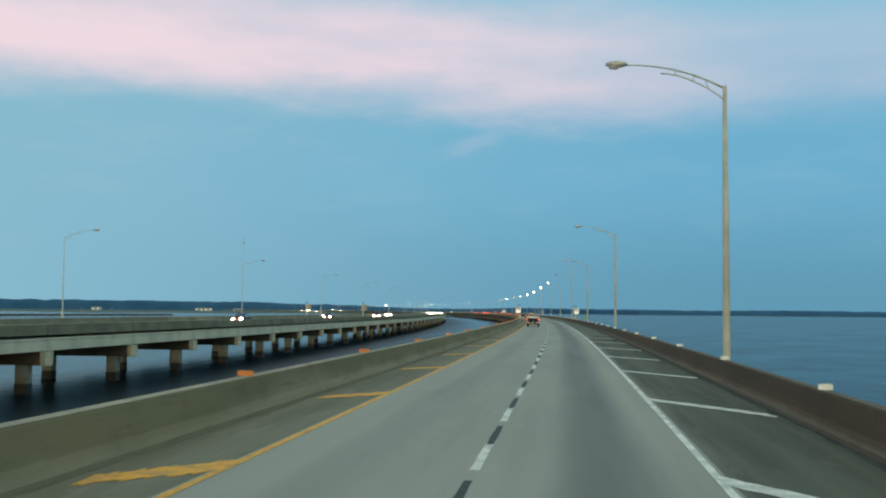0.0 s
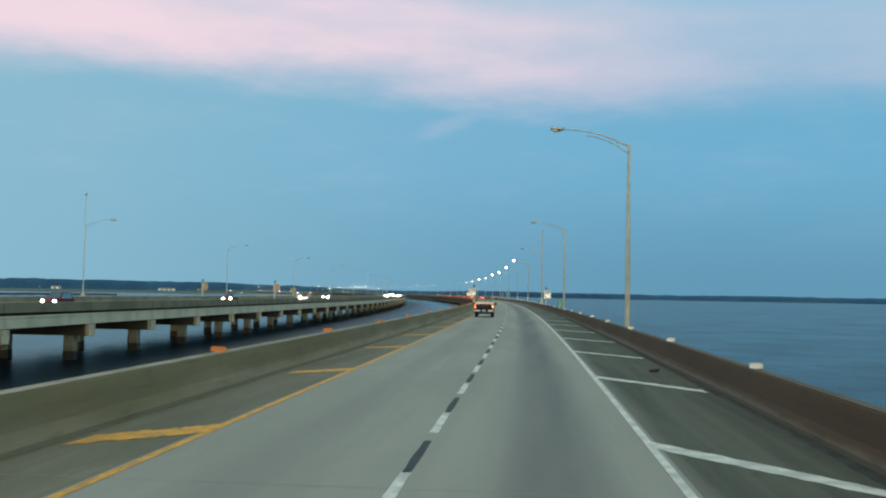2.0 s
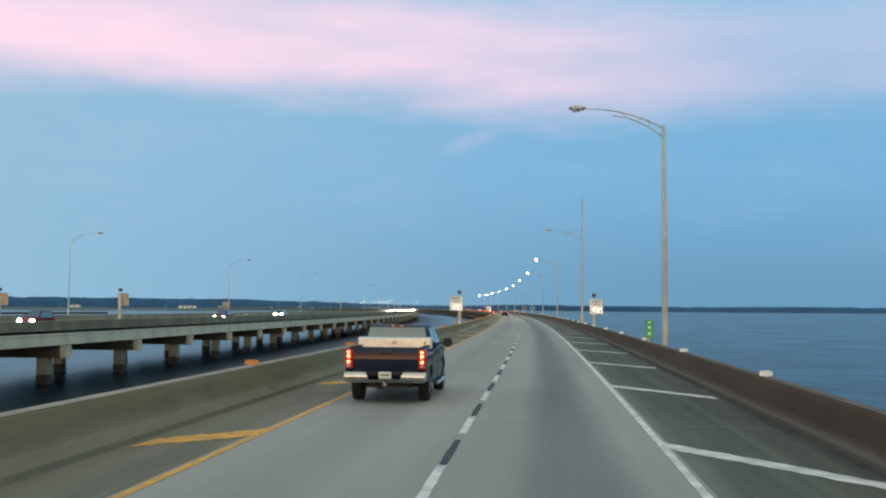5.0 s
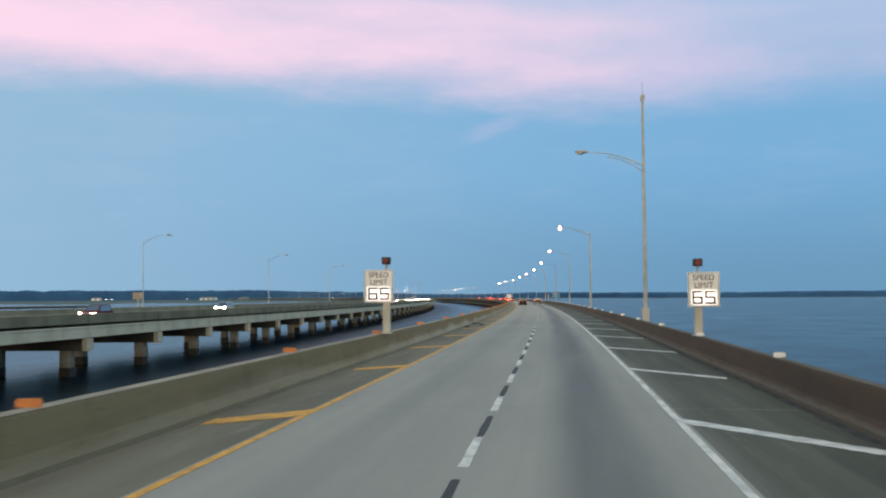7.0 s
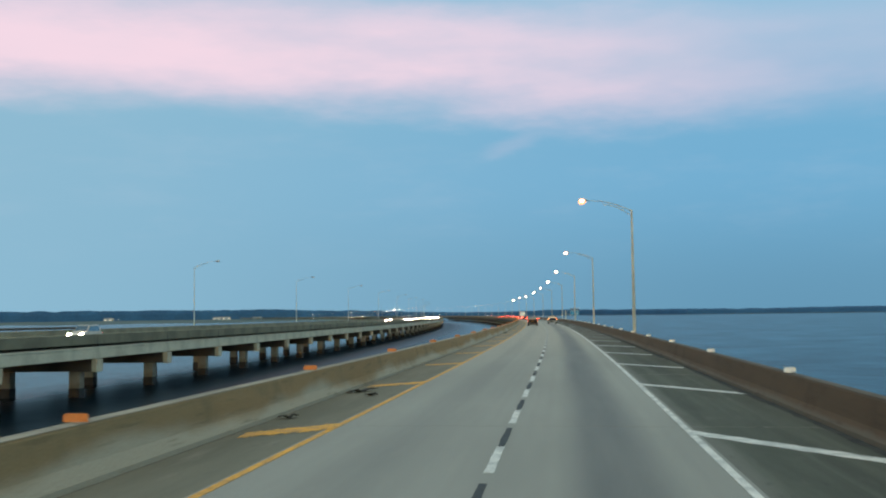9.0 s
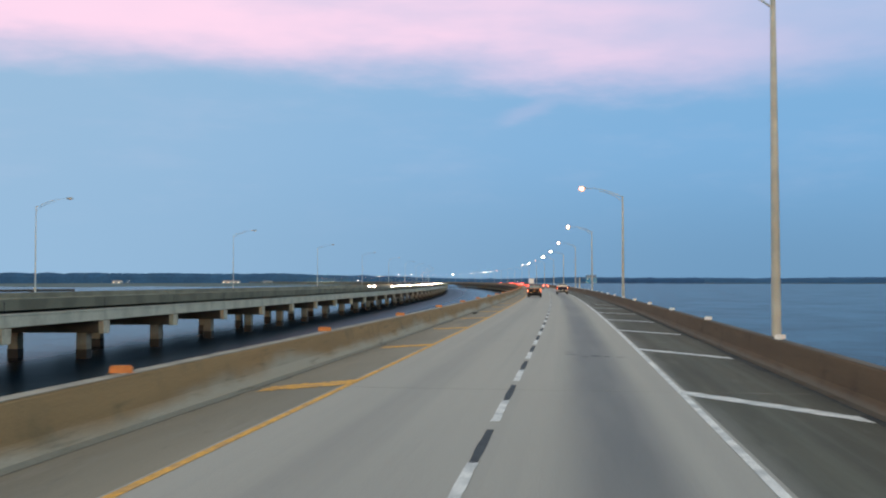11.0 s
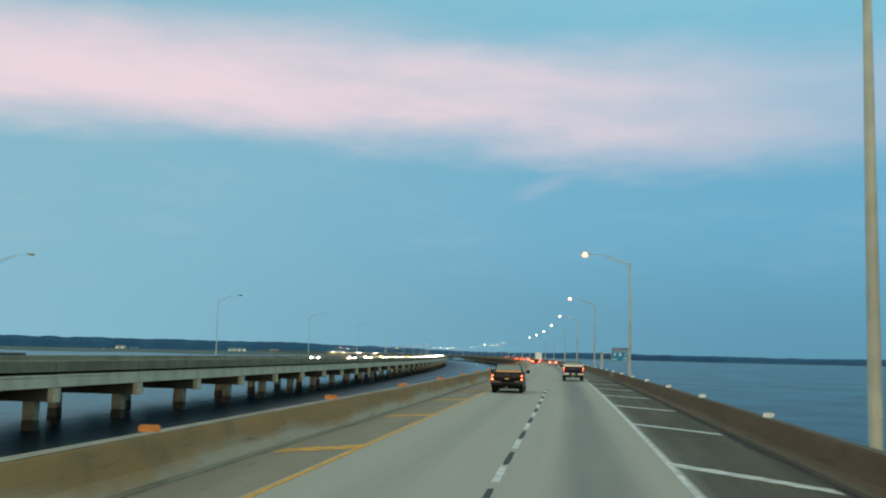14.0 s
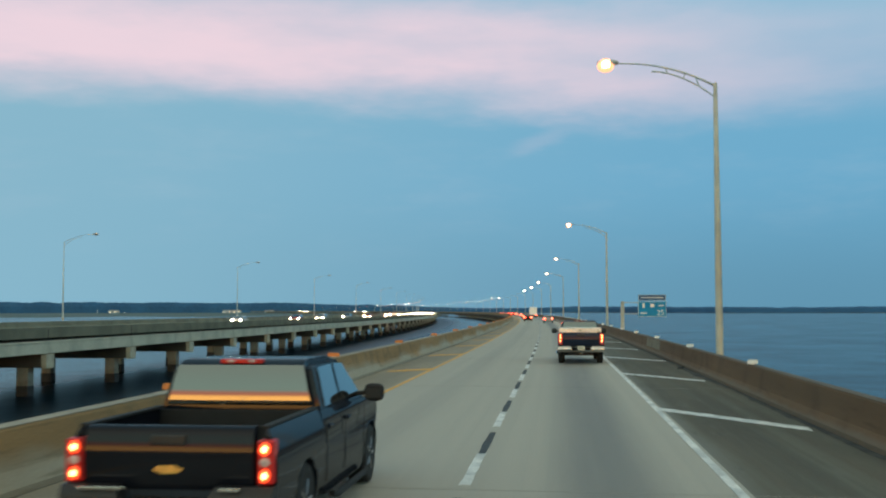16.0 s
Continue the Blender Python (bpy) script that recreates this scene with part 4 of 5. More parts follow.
def service_sign():
    """A two-part blue sign held out past the barrier on a bracket from a short post."""
    root = thing("blue_service_sign", at(526.5, 7.05, 0.0), "blue motorist service sign held out from a post", "road sign")
    bm = B()
    box(bm, -0.14, 0.14, -0.14, 0.14, -0.35, 3.1, 0.02)
    part("post", bm, M_STEEL, root, "thick pale post")
    for z in (2.05, 3.0):
        bm = B()
        box(bm, 0.10, 3.5, 0.03, 0.08, z - 0.028, z + 0.028)
        part("bracket_arm", bm, M_STEEL, root)
    bm = B()
    box(bm, 1.30, 3.66, -0.04, 0.015, 1.80, 3.10, 0.02)
    low = part("panel", bm, M_SIGN_TEAL, root, "faded blue panel with white pictograms")
    bm = B()
    box(bm, 1.32, 3.62, -0.04, 0.015, 3.17, 3.66, 0.02)
    top = part("top_panel", bm, M_SIGN_BLUE, root, "dark blue strip with a line of white writing")
    for panel, x0, x1, z0, z1 in ((low, 1.30, 3.66, 1.80, 3.10), (top, 1.32, 3.62, 3.17, 3.66)):
        bm = B()
        for a, b, c, d in ((x0 + .02, x1 - .02, z0 + .02, z0 + .045), (x0 + .02, x1 - .02, z1 - .045, z1 - .02), (x0 + .02, x0 + .045, z0 + .045, z1 - .045), (x1 - .045, x1 - .02, z0 + .045, z1 - .045)):
            box(bm, a, b, -0.046, -0.041, c, d)
        part("border", bm, M_SIGN_WHITE, panel)
    bm = B()
    box(bm, 1.55, 3.40, -0.046, -0.041, 3.38, 3.45)
    part("lettering_bar", bm, M_SIGN_WHITE, top)
    for x0, x1, z0, z1 in ((1.66, 1.86, 2.56, 2.94), (2.32, 2.64, 2.60, 2.90), (3.02, 3.46, 2.71, 2.80), (1.50, 2.02, 2.04, 2.16)):
        bm = B()
        box(bm, x0, x1, -0.046, -0.041, z0, z1, 0.002)
        part("pictogram_bar", bm, M_SIGN_WHITE, low)
    words("25", 0.62, pose(3.16, -0.043, 2.14, 90, 0, 0), M_SIGN_WHITE, low)
    return root


service_sign()


def mile_marker():
    root = thing("mile_marker", at(188.0, 6.84, 0.785), "small upright green marker sign on the barrier", "road sign")
    bm = B()
    box(bm, -0.03, 0.03, -0.03, 0.03, -0.03, 0.75)
    part("post", bm, M_STEEL, root)
    bm = B()
    box(bm, -0.22, 0.22, -0.055, -0.032, 0.17, 1.07, 0.008)
    panel = part("panel", bm, M_SIGN_GREEN, root)
    for z0, z1 in ((0.91, 0.98), (0.63, 0.77), (0.33, 0.47)):
        bm = B()
        box(bm, -0.07, 0.07, -0.060, -0.056, z0, z1, 0.001)
        part("lettering_bar", bm, M_SIGN_WHITE, panel)
    return root


mile_marker()


def delineator(mat, label, group):
    root = thing("barrier_reflector", None, label, "reflector", group)
    bm = B()
    box(bm, -0.055, 0.055, -0.01, 0.06, -0.003, 0.05, 0.008)
    part("bracket", bm, M_STEEL_DARK if mat is M_AMBER else M_MARK_WHITE, root)
    bm = B()
    w = 0.19 if mat is M_AMBER else 0.15
    prism(bm, [(-w, 0.015), (w, 0.015), (w, 0.11), (w - 0.03, 0.14), (0.03 - w, 0.14), (-w, 0.11)], -0.02, -0.004)
    part("reflector", bm, mat, root)
    return root


first_w = delineator(M_MARK_WHITE, "small white reflector on top of the shoulder barrier", "white barrier reflectors")
first_a = delineator(M_AMBER, "small amber reflector on top of the inner barrier", "amber barrier reflectors")
spots = [(120.3 + 13.93 * k) for k in range(-9, 46)]
for k, s in enumerate(spots):
    ob = first_w if k == 0 else copy_thing(first_w, pose(0, 0, 0))
    ob.matrix_basis = at(s, 6.82, 0.812 - CROSS * 6.82, rng.uniform(-6, 6))
for k, s in enumerate([344.75 + 13.99 * k for k in range(-24, 34)]):
    ob = first_a if k == 0 else copy_thing(first_a, pose(0, 0, 0))
    ob.matrix_basis = at(s, -5.91, 0.834 + CROSS * 5.91, rng.uniform(-6, 6))

# ---- vehicles ----
def paint(name, color):
    return material(name, color, 0.55, 0.0, vary=0.2, scale=1.2, grain=0.04, grain_scale=200, bump=0.0, coat=0.45, spec=0.04)


M_NAVY = paint("navy_car_paint", (0.010, 0.018, 0.042))
M_INK = paint("black_blue_car_paint", (0.006, 0.008, 0.014))
M_GLASS = bpy.data.materials.new("tinted_window_glass")
M_GLASS.use_nodes = True
t_, b_ = nodes_of(M_GLASS)
b_.inputs["Base Color"].default_value = (0.008, 0.011, 0.011, 1)
b_.inputs["Roughness"].default_value = 0.02
b_.inputs["IOR"].default_value = 2.0
b_.inputs["Coat Weight"].default_value = 1.0
b_.inputs["Coat IOR"].default_value = 1.6
M_CHROME = material("chrome", (0.62, 0.60, 0.58), 0.16, 1.0, vary=0.1, scale=4, grain=0.03, bump=0)
# no true mirror: its dark reflection is painted as a dull near-black
M_MIRROR = material("dark_painted_mirror", (0.02, 0.023, 0.026), 0.6, scale=4, bump=0)
M_ALU = material("diamond_plate_aluminium", (0.86, 0.84, 0.81), 0.38, 0.6, vary=0.12, scale=6, grain=0.1, grain_scale=40, bump=0.35, bump_scale=45)
M_TYRE = material("black_tyre_rubber", (0.014, 0.014, 0.014), 0.85, scale=9, bump=0.3, bump_scale=40)
M_RIM = material("grey_alloy_rim", (0.42, 0.42, 0.42), 0.35, 0.8, scale=6, bump=0)
M_TAIL = emitter("red_tail_lens", (0.42, 0.008, 0.008), 0.16)
M_STOP_OFF = material("unlit_red_lens", (0.16, 0.008, 0.010), 0.25, scale=9, bump=0)
M_TAIL_CORE = emitter("white_hot_tail_bulb", (1.0, 0.48, 0.16), 9.0)
M_TAIL_HOT = emitter("glowing_tail_bulb", (1.0, 0.075, 0.02), 2.6)
M_TAIL_CLEAR = material("clear_reverse_lens", (0.55, 0.42, 0.40), 0.15, scale=8, bump=0)
M_PLATE = material("white_number_plate", (0.72, 0.70, 0.62), 0.4, scale=12, vary=0.1, bump=0)
M_PLATE_MARK = material("green_plate_marks", (0.20, 0.30, 0.22), 0.5, scale=12, bump=0)
M_GOLD = material("gold_badge", (0.75, 0.50, 0.16), 0.3, 0.7, scale=8, bump=0)
M_BEDLINE = material("black_bed_liner", (0.012, 0.012, 0.013), 0.8, scale=6, bump=0.3, bump_scale=50)
M_HEAD = emitter("glowing_headlight", (1.0, 0.84, 0.58), 420)
M_BRAKE_FAR = emitter("glowing_rear_light", (1.0, 0.06, 0.03), 30)


def lathe(bm, profile, cx, cy, cz, seg=28):
    """Rings of (x, radius) about an axle along x."""
    rings = []
    for x, r in profile:
        rings.append([bm.verts.new((cx + x, cy + r * math.cos(a), cz + r * math.sin(a))) for a in (2 * math.pi * k / seg for k in range(seg))])
    for a, b in zip(rings, rings[1:]):
        for k in range(seg):
            bm.faces.new((a[k], a[(k + 1) % seg], b[(k + 1) % seg], b[k]))
    bm.faces.new(rings[0])
    bm.faces.new(rings[-1])
    bmesh.ops.recalc_face_normals(bm, faces=bm.faces)
    return bm


def slab(bm, corners, thick):
    """A thin pane: its corners in order, pushed out by thick along its normal."""
    c = [Vector(p) for p in corners]
    nrm = (c[1] - c[0]).cross(c[2] - c[0]).normalized() * thick
    one = [bm.verts.new(p) for p in c]
    two = [bm.verts.new(p + nrm) for p in c]
    bm.faces.new(one)
    bm.faces.new(list(reversed(two)))
    k = len(c)
    for i in range(k):
        bm.faces.new((one[i], one[(i + 1) % k], two[(i + 1) % k], two[i]))
    bmesh.ops.recalc_face_normals(bm, faces=bm.faces)
    return bm


def ripple(bm, heights):
    """Cut a body level at some heights, so that its sides can be rounded."""
    for z in heights:
        bmesh.ops.bisect_plane(bm, geom=bm.verts[:] + bm.edges[:] + bm.faces[:], plane_co=(0, 0, z), plane_no=(0, 0, 1))
    return bm


def belly(z):
    """How far a body side curves in at a height."""
    return 0.13 * max(0.0, (z - 0.98) / 0.38) ** 2 + 0.015 * max(0.0, 1 - abs(z - 0.80) / 0.07) + 0.05 * max(0.0, (0.72 - z) / 0.28)


def add_wheel(root, x, y, r, w=0.13, side=1):
    bm = B()
    k = r / 0.39
    lathe(bm, [(-w, .24 * k), (-w - .01, .31 * k), (-w, .37 * k), (-w + .03, .39 * k), (w - .03, .39 * k), (w, .37 * k), (w + .01, .31 * k), (w, .24 * k)], x, y, r)
    wheel = part("wheel", bm, M_TYRE, root, smooth=False)
    bm = B()
    lathe(bm, [(side * (w - .09), .245 * k), (side * (w - .01), .24 * k), (side * (w - .03), .20 * k), (side * (w - .05), .12 * k), (side * (w - .005), .07 * k), (side * (w - .005), .03 * k)], x, y, r, 20)
    for j in range(5):
        a = 2 * math.pi * j / 5
        tube(bm, [(x + side * (w - .02), y + .06 * math.cos(a) * k, r + .06 * math.sin(a) * k), (x + side * (w - .02), y + .22 * math.cos(a) * k, r + .22 * math.sin(a) * k)], .03 * k, 6)
    part("rim", bm, M_RIM, wheel)
    return wheel


def arch(cy, r, z, k=9):
    """The points of a wheel arch, from back to front, round an axle at (cy, z)."""
    return [(cy - r * math.cos(math.pi * i / k), z + r * math.sin(math.pi * i / k)) for i in range(k + 1)]


def pickup(s, n, body, label, toolbox, stacked):
    """A full-size pickup facing along the road; the origin is on the ground under the rear bumper."""
    root = thing("pickup_truck", at(s, n, -CROSS * n + 0.004), label, "pickup truck")
    RA, FA, r = 1.28, 4.86, 0.39
    # cargo bed: two outer sides with wheel arches, floor, front wall, rails
    for sx in (-1, 1):
        bm = B()
        outline = [(0.12, 0.56)] + [(0.12, 1.30), (0.15, 1.36), (2.08, 1.36), (2.08, 0.50)] + list(reversed(arch(RA, 0.50, 0.44))) + [(0.62, 0.52)]
        a, b = sorted((sx * 0.88, sx * 1.0))
        prism(bm, outline, a, b, "x")
        ripple(bm, (0.66, 0.73, 0.80, 0.87, 0.98, 1.06, 1.14, 1.20, 1.25, 1.29, 1.33))
        for v in bm.verts:
            if abs(v.co.x) > 0.95:
                v.co.x -= sx * belly(v.co.z) * 0.75
        part("bed_side", bm, body, root, crease=40)
        bm = B()
        a, b = sorted((sx * 0.83, sx * 0.915))
        box(bm, a, b, 0.16, 2.06, 1.355, 1.385, 0.008)
        part("bed_rail", bm, M_BEDLINE, root, "black plastic rail cap")
        bm = B()
        a, b = sorted((sx * 0.62, sx * 0.90))
        box(bm, a, b, 0.80, 1.78, 0.70, 0.96, 0.05)
        part("wheel_well", bm, M_BEDLINE, root)
    bm = B()
    box(bm, -0.90, 0.90, 0.18, 2.06, 0.66, 0.72)
    box(bm, -0.90, 0.90, 2.02, 2.07, 0.72, 1.34)
    part("bed_floor", bm, M_BEDLINE, root, "black lined cargo bed")
    # tailgate with a rolled top, pressed panel and handle
    bm = B()
    lip = [(0.017, 1.12), (0.0195, 1.16), (0.0232, 1.20), (0.0278, 1.24), (0.034, 1.28)] if stacked else [(0.0165, 1.10), (0.0190, 1.15), (0.0219, 1.20), (0.0251, 1.25), (0.0280, 1.29)]
    prism(bm, [(0.075, 0.80), (0.050, 0.86), (0.024, 0.98), (0.016, 1.08)] + lip + [(0.045, 1.32), (0.066, 1.36), (0.10, 1.382), (0.17, 1.38), (0.17, 0.80)], -0.80, 0.80, "x")
    gate = part("tailgate", bm, body, root, crease=40)
    bm = B()
    box(bm, -0.17, 0.17, 0.005, 0.05, 1.21, 1.31, 0.02)
    part("handle", bm, M_BLACK, gate, "black tailgate handle")
    if stacked:
        bm = B()
        prism(bm, [(-0.145, 0.985), (-0.05, 0.952), (0.10, 0.960), (0.145, 1.0), (0.05, 1.033), (-0.10, 1.025)], 0.016, 0.040)
        part("badge", bm, M_GOLD, gate, "flat gold badge")
    else:
        for x0, x1, z0, z1 in ((-0.74, -0.36, 1.06, 1.10), (-0.74, -0.60, 0.99, 1.03), (-0.56, -0.42, 1.00, 1.025), (0.56, 0.68, 0.98, 1.01)):
            bm = B()
            box(bm, x0, x1, 0.028, 0.044, z0, z1)
            part("lettering_bar", bm, M_CHROME, gate)
    for sx in (-1, 1):
        bm = B()
        z0, z1 = (0.865, 1.265) if stacked else (0.86, 1.33)
        a, b = sorted((sx * (0.835 if stacked else 0.81), sx * 0.985))
        box(bm, a, b, 0.03, 0.20, z0, z1, 0.02)
        lamp = part("tail_light", bm, M_TAIL, root, "glowing red tail light")
        spots_ = ((0.945, 0.075, M_TAIL_HOT), (1.065, 0.05, M_TAIL_CLEAR), (1.185, 0.075, M_TAIL_HOT)) if stacked else ((1.02, 0.06, M_TAIL_HOT), (1.16, 0.075, M_TAIL_HOT), (1.26, 0.05, M_TAIL_HOT), (0.92, 0.035, M_TAIL_CLEAR))
        for z, h, mat in spots_:
            bm = B()
            bmesh.ops.create_uvsphere(bm, u_segments=14, v_segments=8, radius=1, matrix=Matrix.Translation((sx * 0.905, 0.036, z)) @ Matrix.Diagonal((0.055, 0.022, h * 0.86, 1)))
            bulb = part("bulb", bm, mat, lamp, smooth=True)
            if mat is M_TAIL_HOT:
                bm = B()
                bmesh.ops.create_uvsphere(bm, u_segments=12, v_segments=8, radius=1, matrix=Matrix.Translation((sx * 0.905, 0.020, z)) @ Matrix.Diagonal((0.028, 0.012, h * 0.42, 1)))
                part("filament_glow", bm, M_TAIL_CORE, lamp, smooth=True)
    # chrome step bumper with a dropped middle, plate and hitch
    bm = B()
    prism(bm, [(-1.0, 0.78), (-0.46, 0.78), (-0.38, 0.60), (0.38, 0.60), (0.46, 0.78), (1.0, 0.78), (0.99, 0.56), (0.93, 0.52), (-0.93, 0.52), (-0.99, 0.56)], -0.06, 0.14)
    ripple(bm, (0.56, 0.62, 0.66, 0.70, 0.74))
    for v in bm.verts:
        if v.co.y < 0:
            v.co.y -= 0.07 - 5.0 * (v.co.z - 0.66) ** 2 + 0.05 * v.co.x ** 2 * -1
    if stacked:
        bmesh.ops.translate(bm, vec=(0, 0, 0.07), verts=bm.verts)
    part("rear_bumper", bm, M_BLACK if stacked else M_CHROME, root, "dark rear bumper" if stacked else "chrome step bumper", crease=40)
    if stacked:
        for x0, x1 in ((-0.80, -0.36), (0.52, 0.72)):
            bm = B()
            box(bm, x0, x1, -0.115, -0.06, 0.822, 0.850, 0.006)
            part("bumper_trim", bm, M_CHROME, root)
    if not stacked:
        bm = B()
        box(bm, -0.155, 0.155, 0.0, 0.02, 0.625, 0.785, 0.006)
        plate = part("number_plate", bm, M_PLATE, root)
        bm = B()
        box(bm, -0.11, 0.11, -0.004, -0.001, 0.68, 0.73)
        part("lettering_bar", bm, M_PLATE_MARK, plate)
    bm = B()
    box(bm, -0.04, 0.04, -0.02, 0.30, 0.44, 0.51)
    bmesh.ops.create_uvsphere(bm, u_segments=10, v_segments=8, radius=0.035, matrix=Matrix.Translation((0, -0.04, 0.53)))
    part("tow_hitch", bm, M_CHROME, root)
    # cab and nose
    bm = B()
    outline = [(2.10, 0.46), (2.10, 1.34), (4.70, 1.28), (5.45, 1.18), (5.72, 1.05), (5.80, 0.80), (5.78, 0.52), (5.40, 0.46)] + list(reversed(arch(FA, 0.50, 0.44))) + [(4.20, 0.40), (2.20, 0.40)]
    prism(bm, outline, -0.99, 0.99, "x")
    ripple(bm, (0.66, 0.73, 0.80, 0.87, 0.98, 1.06, 1.14, 1.20, 1.25, 1.29))
    for v in bm.verts:
        side = 1 if v.co.x > 0 else -1
        v.co.x -= side * (belly(v.co.z) * 0.55 + 0.10 * max(0.0, (v.co.y - 5.2) / 0.6) ** 2)
    part("cab_body", bm, body, root, crease=40)

    def wide(z):
        return 0.93 * (1 - 0.17 * max(0.0, z - 1.30) / 0.6)
    bm = B()
    prism(bm, [(2.12, 1.24), (2.125, 1.40), (2.142, 1.55), (2.165, 1.70), (2.195, 1.82), (2.28, 1.875), (2.50, 1.890), (3.30, 1.885), (3.72, 1.83), (4.68, 1.29), (4.68, 1.22)], -0.93, 0.93, "x")
    for v in bm.verts:
        v.co.x = math.copysign(wide(v.co.z), v.co.x)
    bmesh.ops.bevel(bm, geom=[e for e in bm.edges if abs(e.verts[0].co.x - e.verts[1].co.x) < 0.2], offset=0.075, segments=4, affect="EDGES")
    part("cab_roof", bm, body, root, crease=30)
    bm = B()
    rows_ = [(1.39 + 0.0275 * k, 2.108 + 0.022 * 0.0275 * k + 0.26 * (0.0275 * k) ** 2, 0.825 - 0.0064 * k) for k in range(17)]
    front = [[bm.verts.new((x * w_, y_, z_)) for x in (-1, -0.5, 0, 0.5, 1)] for z_, y_, w_ in rows_]
    rear = [[bm.verts.new((x * w_, y_ + 0.014, z_)) for x in (-1, -0.5, 0, 0.5, 1)] for z_, y_, w_ in rows_]
    for grid_ in (front, rear):
        for a_, c_ in zip(grid_, grid_[1:]):
            for k in range(4):
                bm.faces.new((a_[k], a_[k + 1], c_[k + 1], c_[k]))
    bmesh.ops.recalc_face_normals(bm, faces=bm.faces)
    part("rear_window", bm, M_GLASS, root, smooth=True)
    bm = B()
    slab(bm, [(-0.84, 4.60, 1.345), (0.84, 4.60, 1.345), (0.72, 3.80, 1.82), (-0.72, 3.80, 1.82)], -0.012)
    part("windscreen", bm, M_GLASS, root)
    for sx in (-1, 1):
        for pts in (((3.22, 1.36), (4.34, 1.36), (3.72, 1.78), (3.25, 1.80)), ((2.36, 1.36), (3.12, 1.36), (3.14, 1.80), (2.44, 1.79))):
            bm = B()
            slab(bm, [(sx * (wide(z) + 0.004), y, z) for y, z in pts], 0.010 * sx)
            part("side_window", bm, M_GLASS, root)
        for y in (2.20, 3.18, 4.36):
            bm = B()
            box(bm, sx * 0.991 - 0.003, sx * 0.991 + 0.003, y, y + 0.012, 0.55, 1.22)
            part("door_gap", bm, M_BLACK, root)
        for y in (2.32, 3.30):
            bm = B()
            a, b = sorted((sx * 0.96, sx * 1.005))
            box(bm, a, b, y, y + 0.18, 1.12, 1.16, 0.012)
            part("door_handle", bm, body, root)
        bm = B()
        tube(bm, [(sx * 0.90, 4.18, 1.36), (sx * 1.10, 4.14, 1.38)], 0.03, 8)
        a, b = sorted((sx * 1.03, sx * 1.29))
        shell = bmesh.ops.create_uvsphere(bm, u_segments=20, v_segments=14, radius=1)["verts"]
        for v in shell:
            px, py, pz = (math.copysign(abs(c) ** 0.62, c) for c in v.co)
            v.co = Vector(((a + b) / 2 + px * (b - a) / 2, 4.17 + py * 0.075, 1.38 + pz * 0.115))
        mirror = part("wing_mirror", bm, M_BEDLINE, root, crease=60)
        bm = B()
        a, b = sorted((sx * 1.06, sx * 1.26))
        box(bm, a, b, 4.092, 4.099, 1.31, 1.43)
        part("mirror_glass", bm, M_MIRROR, mirror)
        bm = B()
        tube(bm, [(sx * 1.02, 2.30, 0.40), (sx * 1.05, 2.45, 0.37), (sx * 1.05, 4.05, 0.37), (sx * 1.02, 4.20, 0.40)], 0.04, 8)
        part("side_step", bm, M_BEDLINE if stacked else M_CHROME, root)
        for y in (RA, FA):
            add_wheel(root, sx * 0.85, y, r, 0.13, sx)
    bm = B()
    box(bm, -0.24, 0.24, 2.185, 2.30, 1.845, 1.895, 0.01)
    stop = part("high_brake_light", bm, M_TAIL if stacked else M_STOP_OFF, root, "red brake light above the rear window")
    for x in (-0.12, 0.12):
        bm = B()
        bmesh.ops.create_uvsphere(bm, u_segments=10, v_segments=6, radius=1, matrix=Matrix.Translation((x, 2.186, 1.870)) @ Matrix.Diagonal((0.05, 0.012, 0.018, 1)))
        part("bulb", bm, M_TAIL_CLEAR, stop)
    bm = B()
    box(bm, -0.55, 0.55, 0.5, 5.2, 0.36, 0.44)
    tube(bm, [(-0.75, RA, r), (0.75, RA, r)], 0.06, 8)
    part("chassis", bm, M_BLACK, root)
    if toolbox:
        bm = B()
        prism(bm, [(1.62, 1.30), (1.62, 1.545), (1.68, 1.575), (2.04, 1.575), (2.06, 1.545), (2.06, 1.30)], -0.95, 0.95, "x")
        bmesh.ops.bevel(bm, geom=list(bm.edges), offset=0.012, segments=1, affect="EDGES")
        tb = part("toolbox", bm, M_ALU, root, "bright aluminium toolbox across the bed")
        bm = B()
        box(bm, -0.07, 0.07, 1.605, 1.625, 1.40, 1.49, 0.006)
        part("latch", bm, M_STEEL_DARK, tb)
        bm = B()
        tube(bm, [(0.80, 1.60, 1.36), (0.80, 1.60, 1.50)], 0.012, 6)
        part("rod", bm, M_BLACK, tb)
    if stacked:
        for o in root.children:
            if not o.name.startswith("wheel") or o.name.startswith("wheel_well"):
                o.location.z = -0.11
    return root


pickup(161.8, -2.30, M_NAVY, "dark blue pickup with bright aluminium toolbox and lit tail lights", True, False)
# the same pickup added a second time, at its later place further on
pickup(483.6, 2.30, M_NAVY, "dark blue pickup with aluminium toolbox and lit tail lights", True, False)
pickup(447.1, -2.28, M_INK, "black-blue pickup with open bed and lit stacked tail lights", False, True)


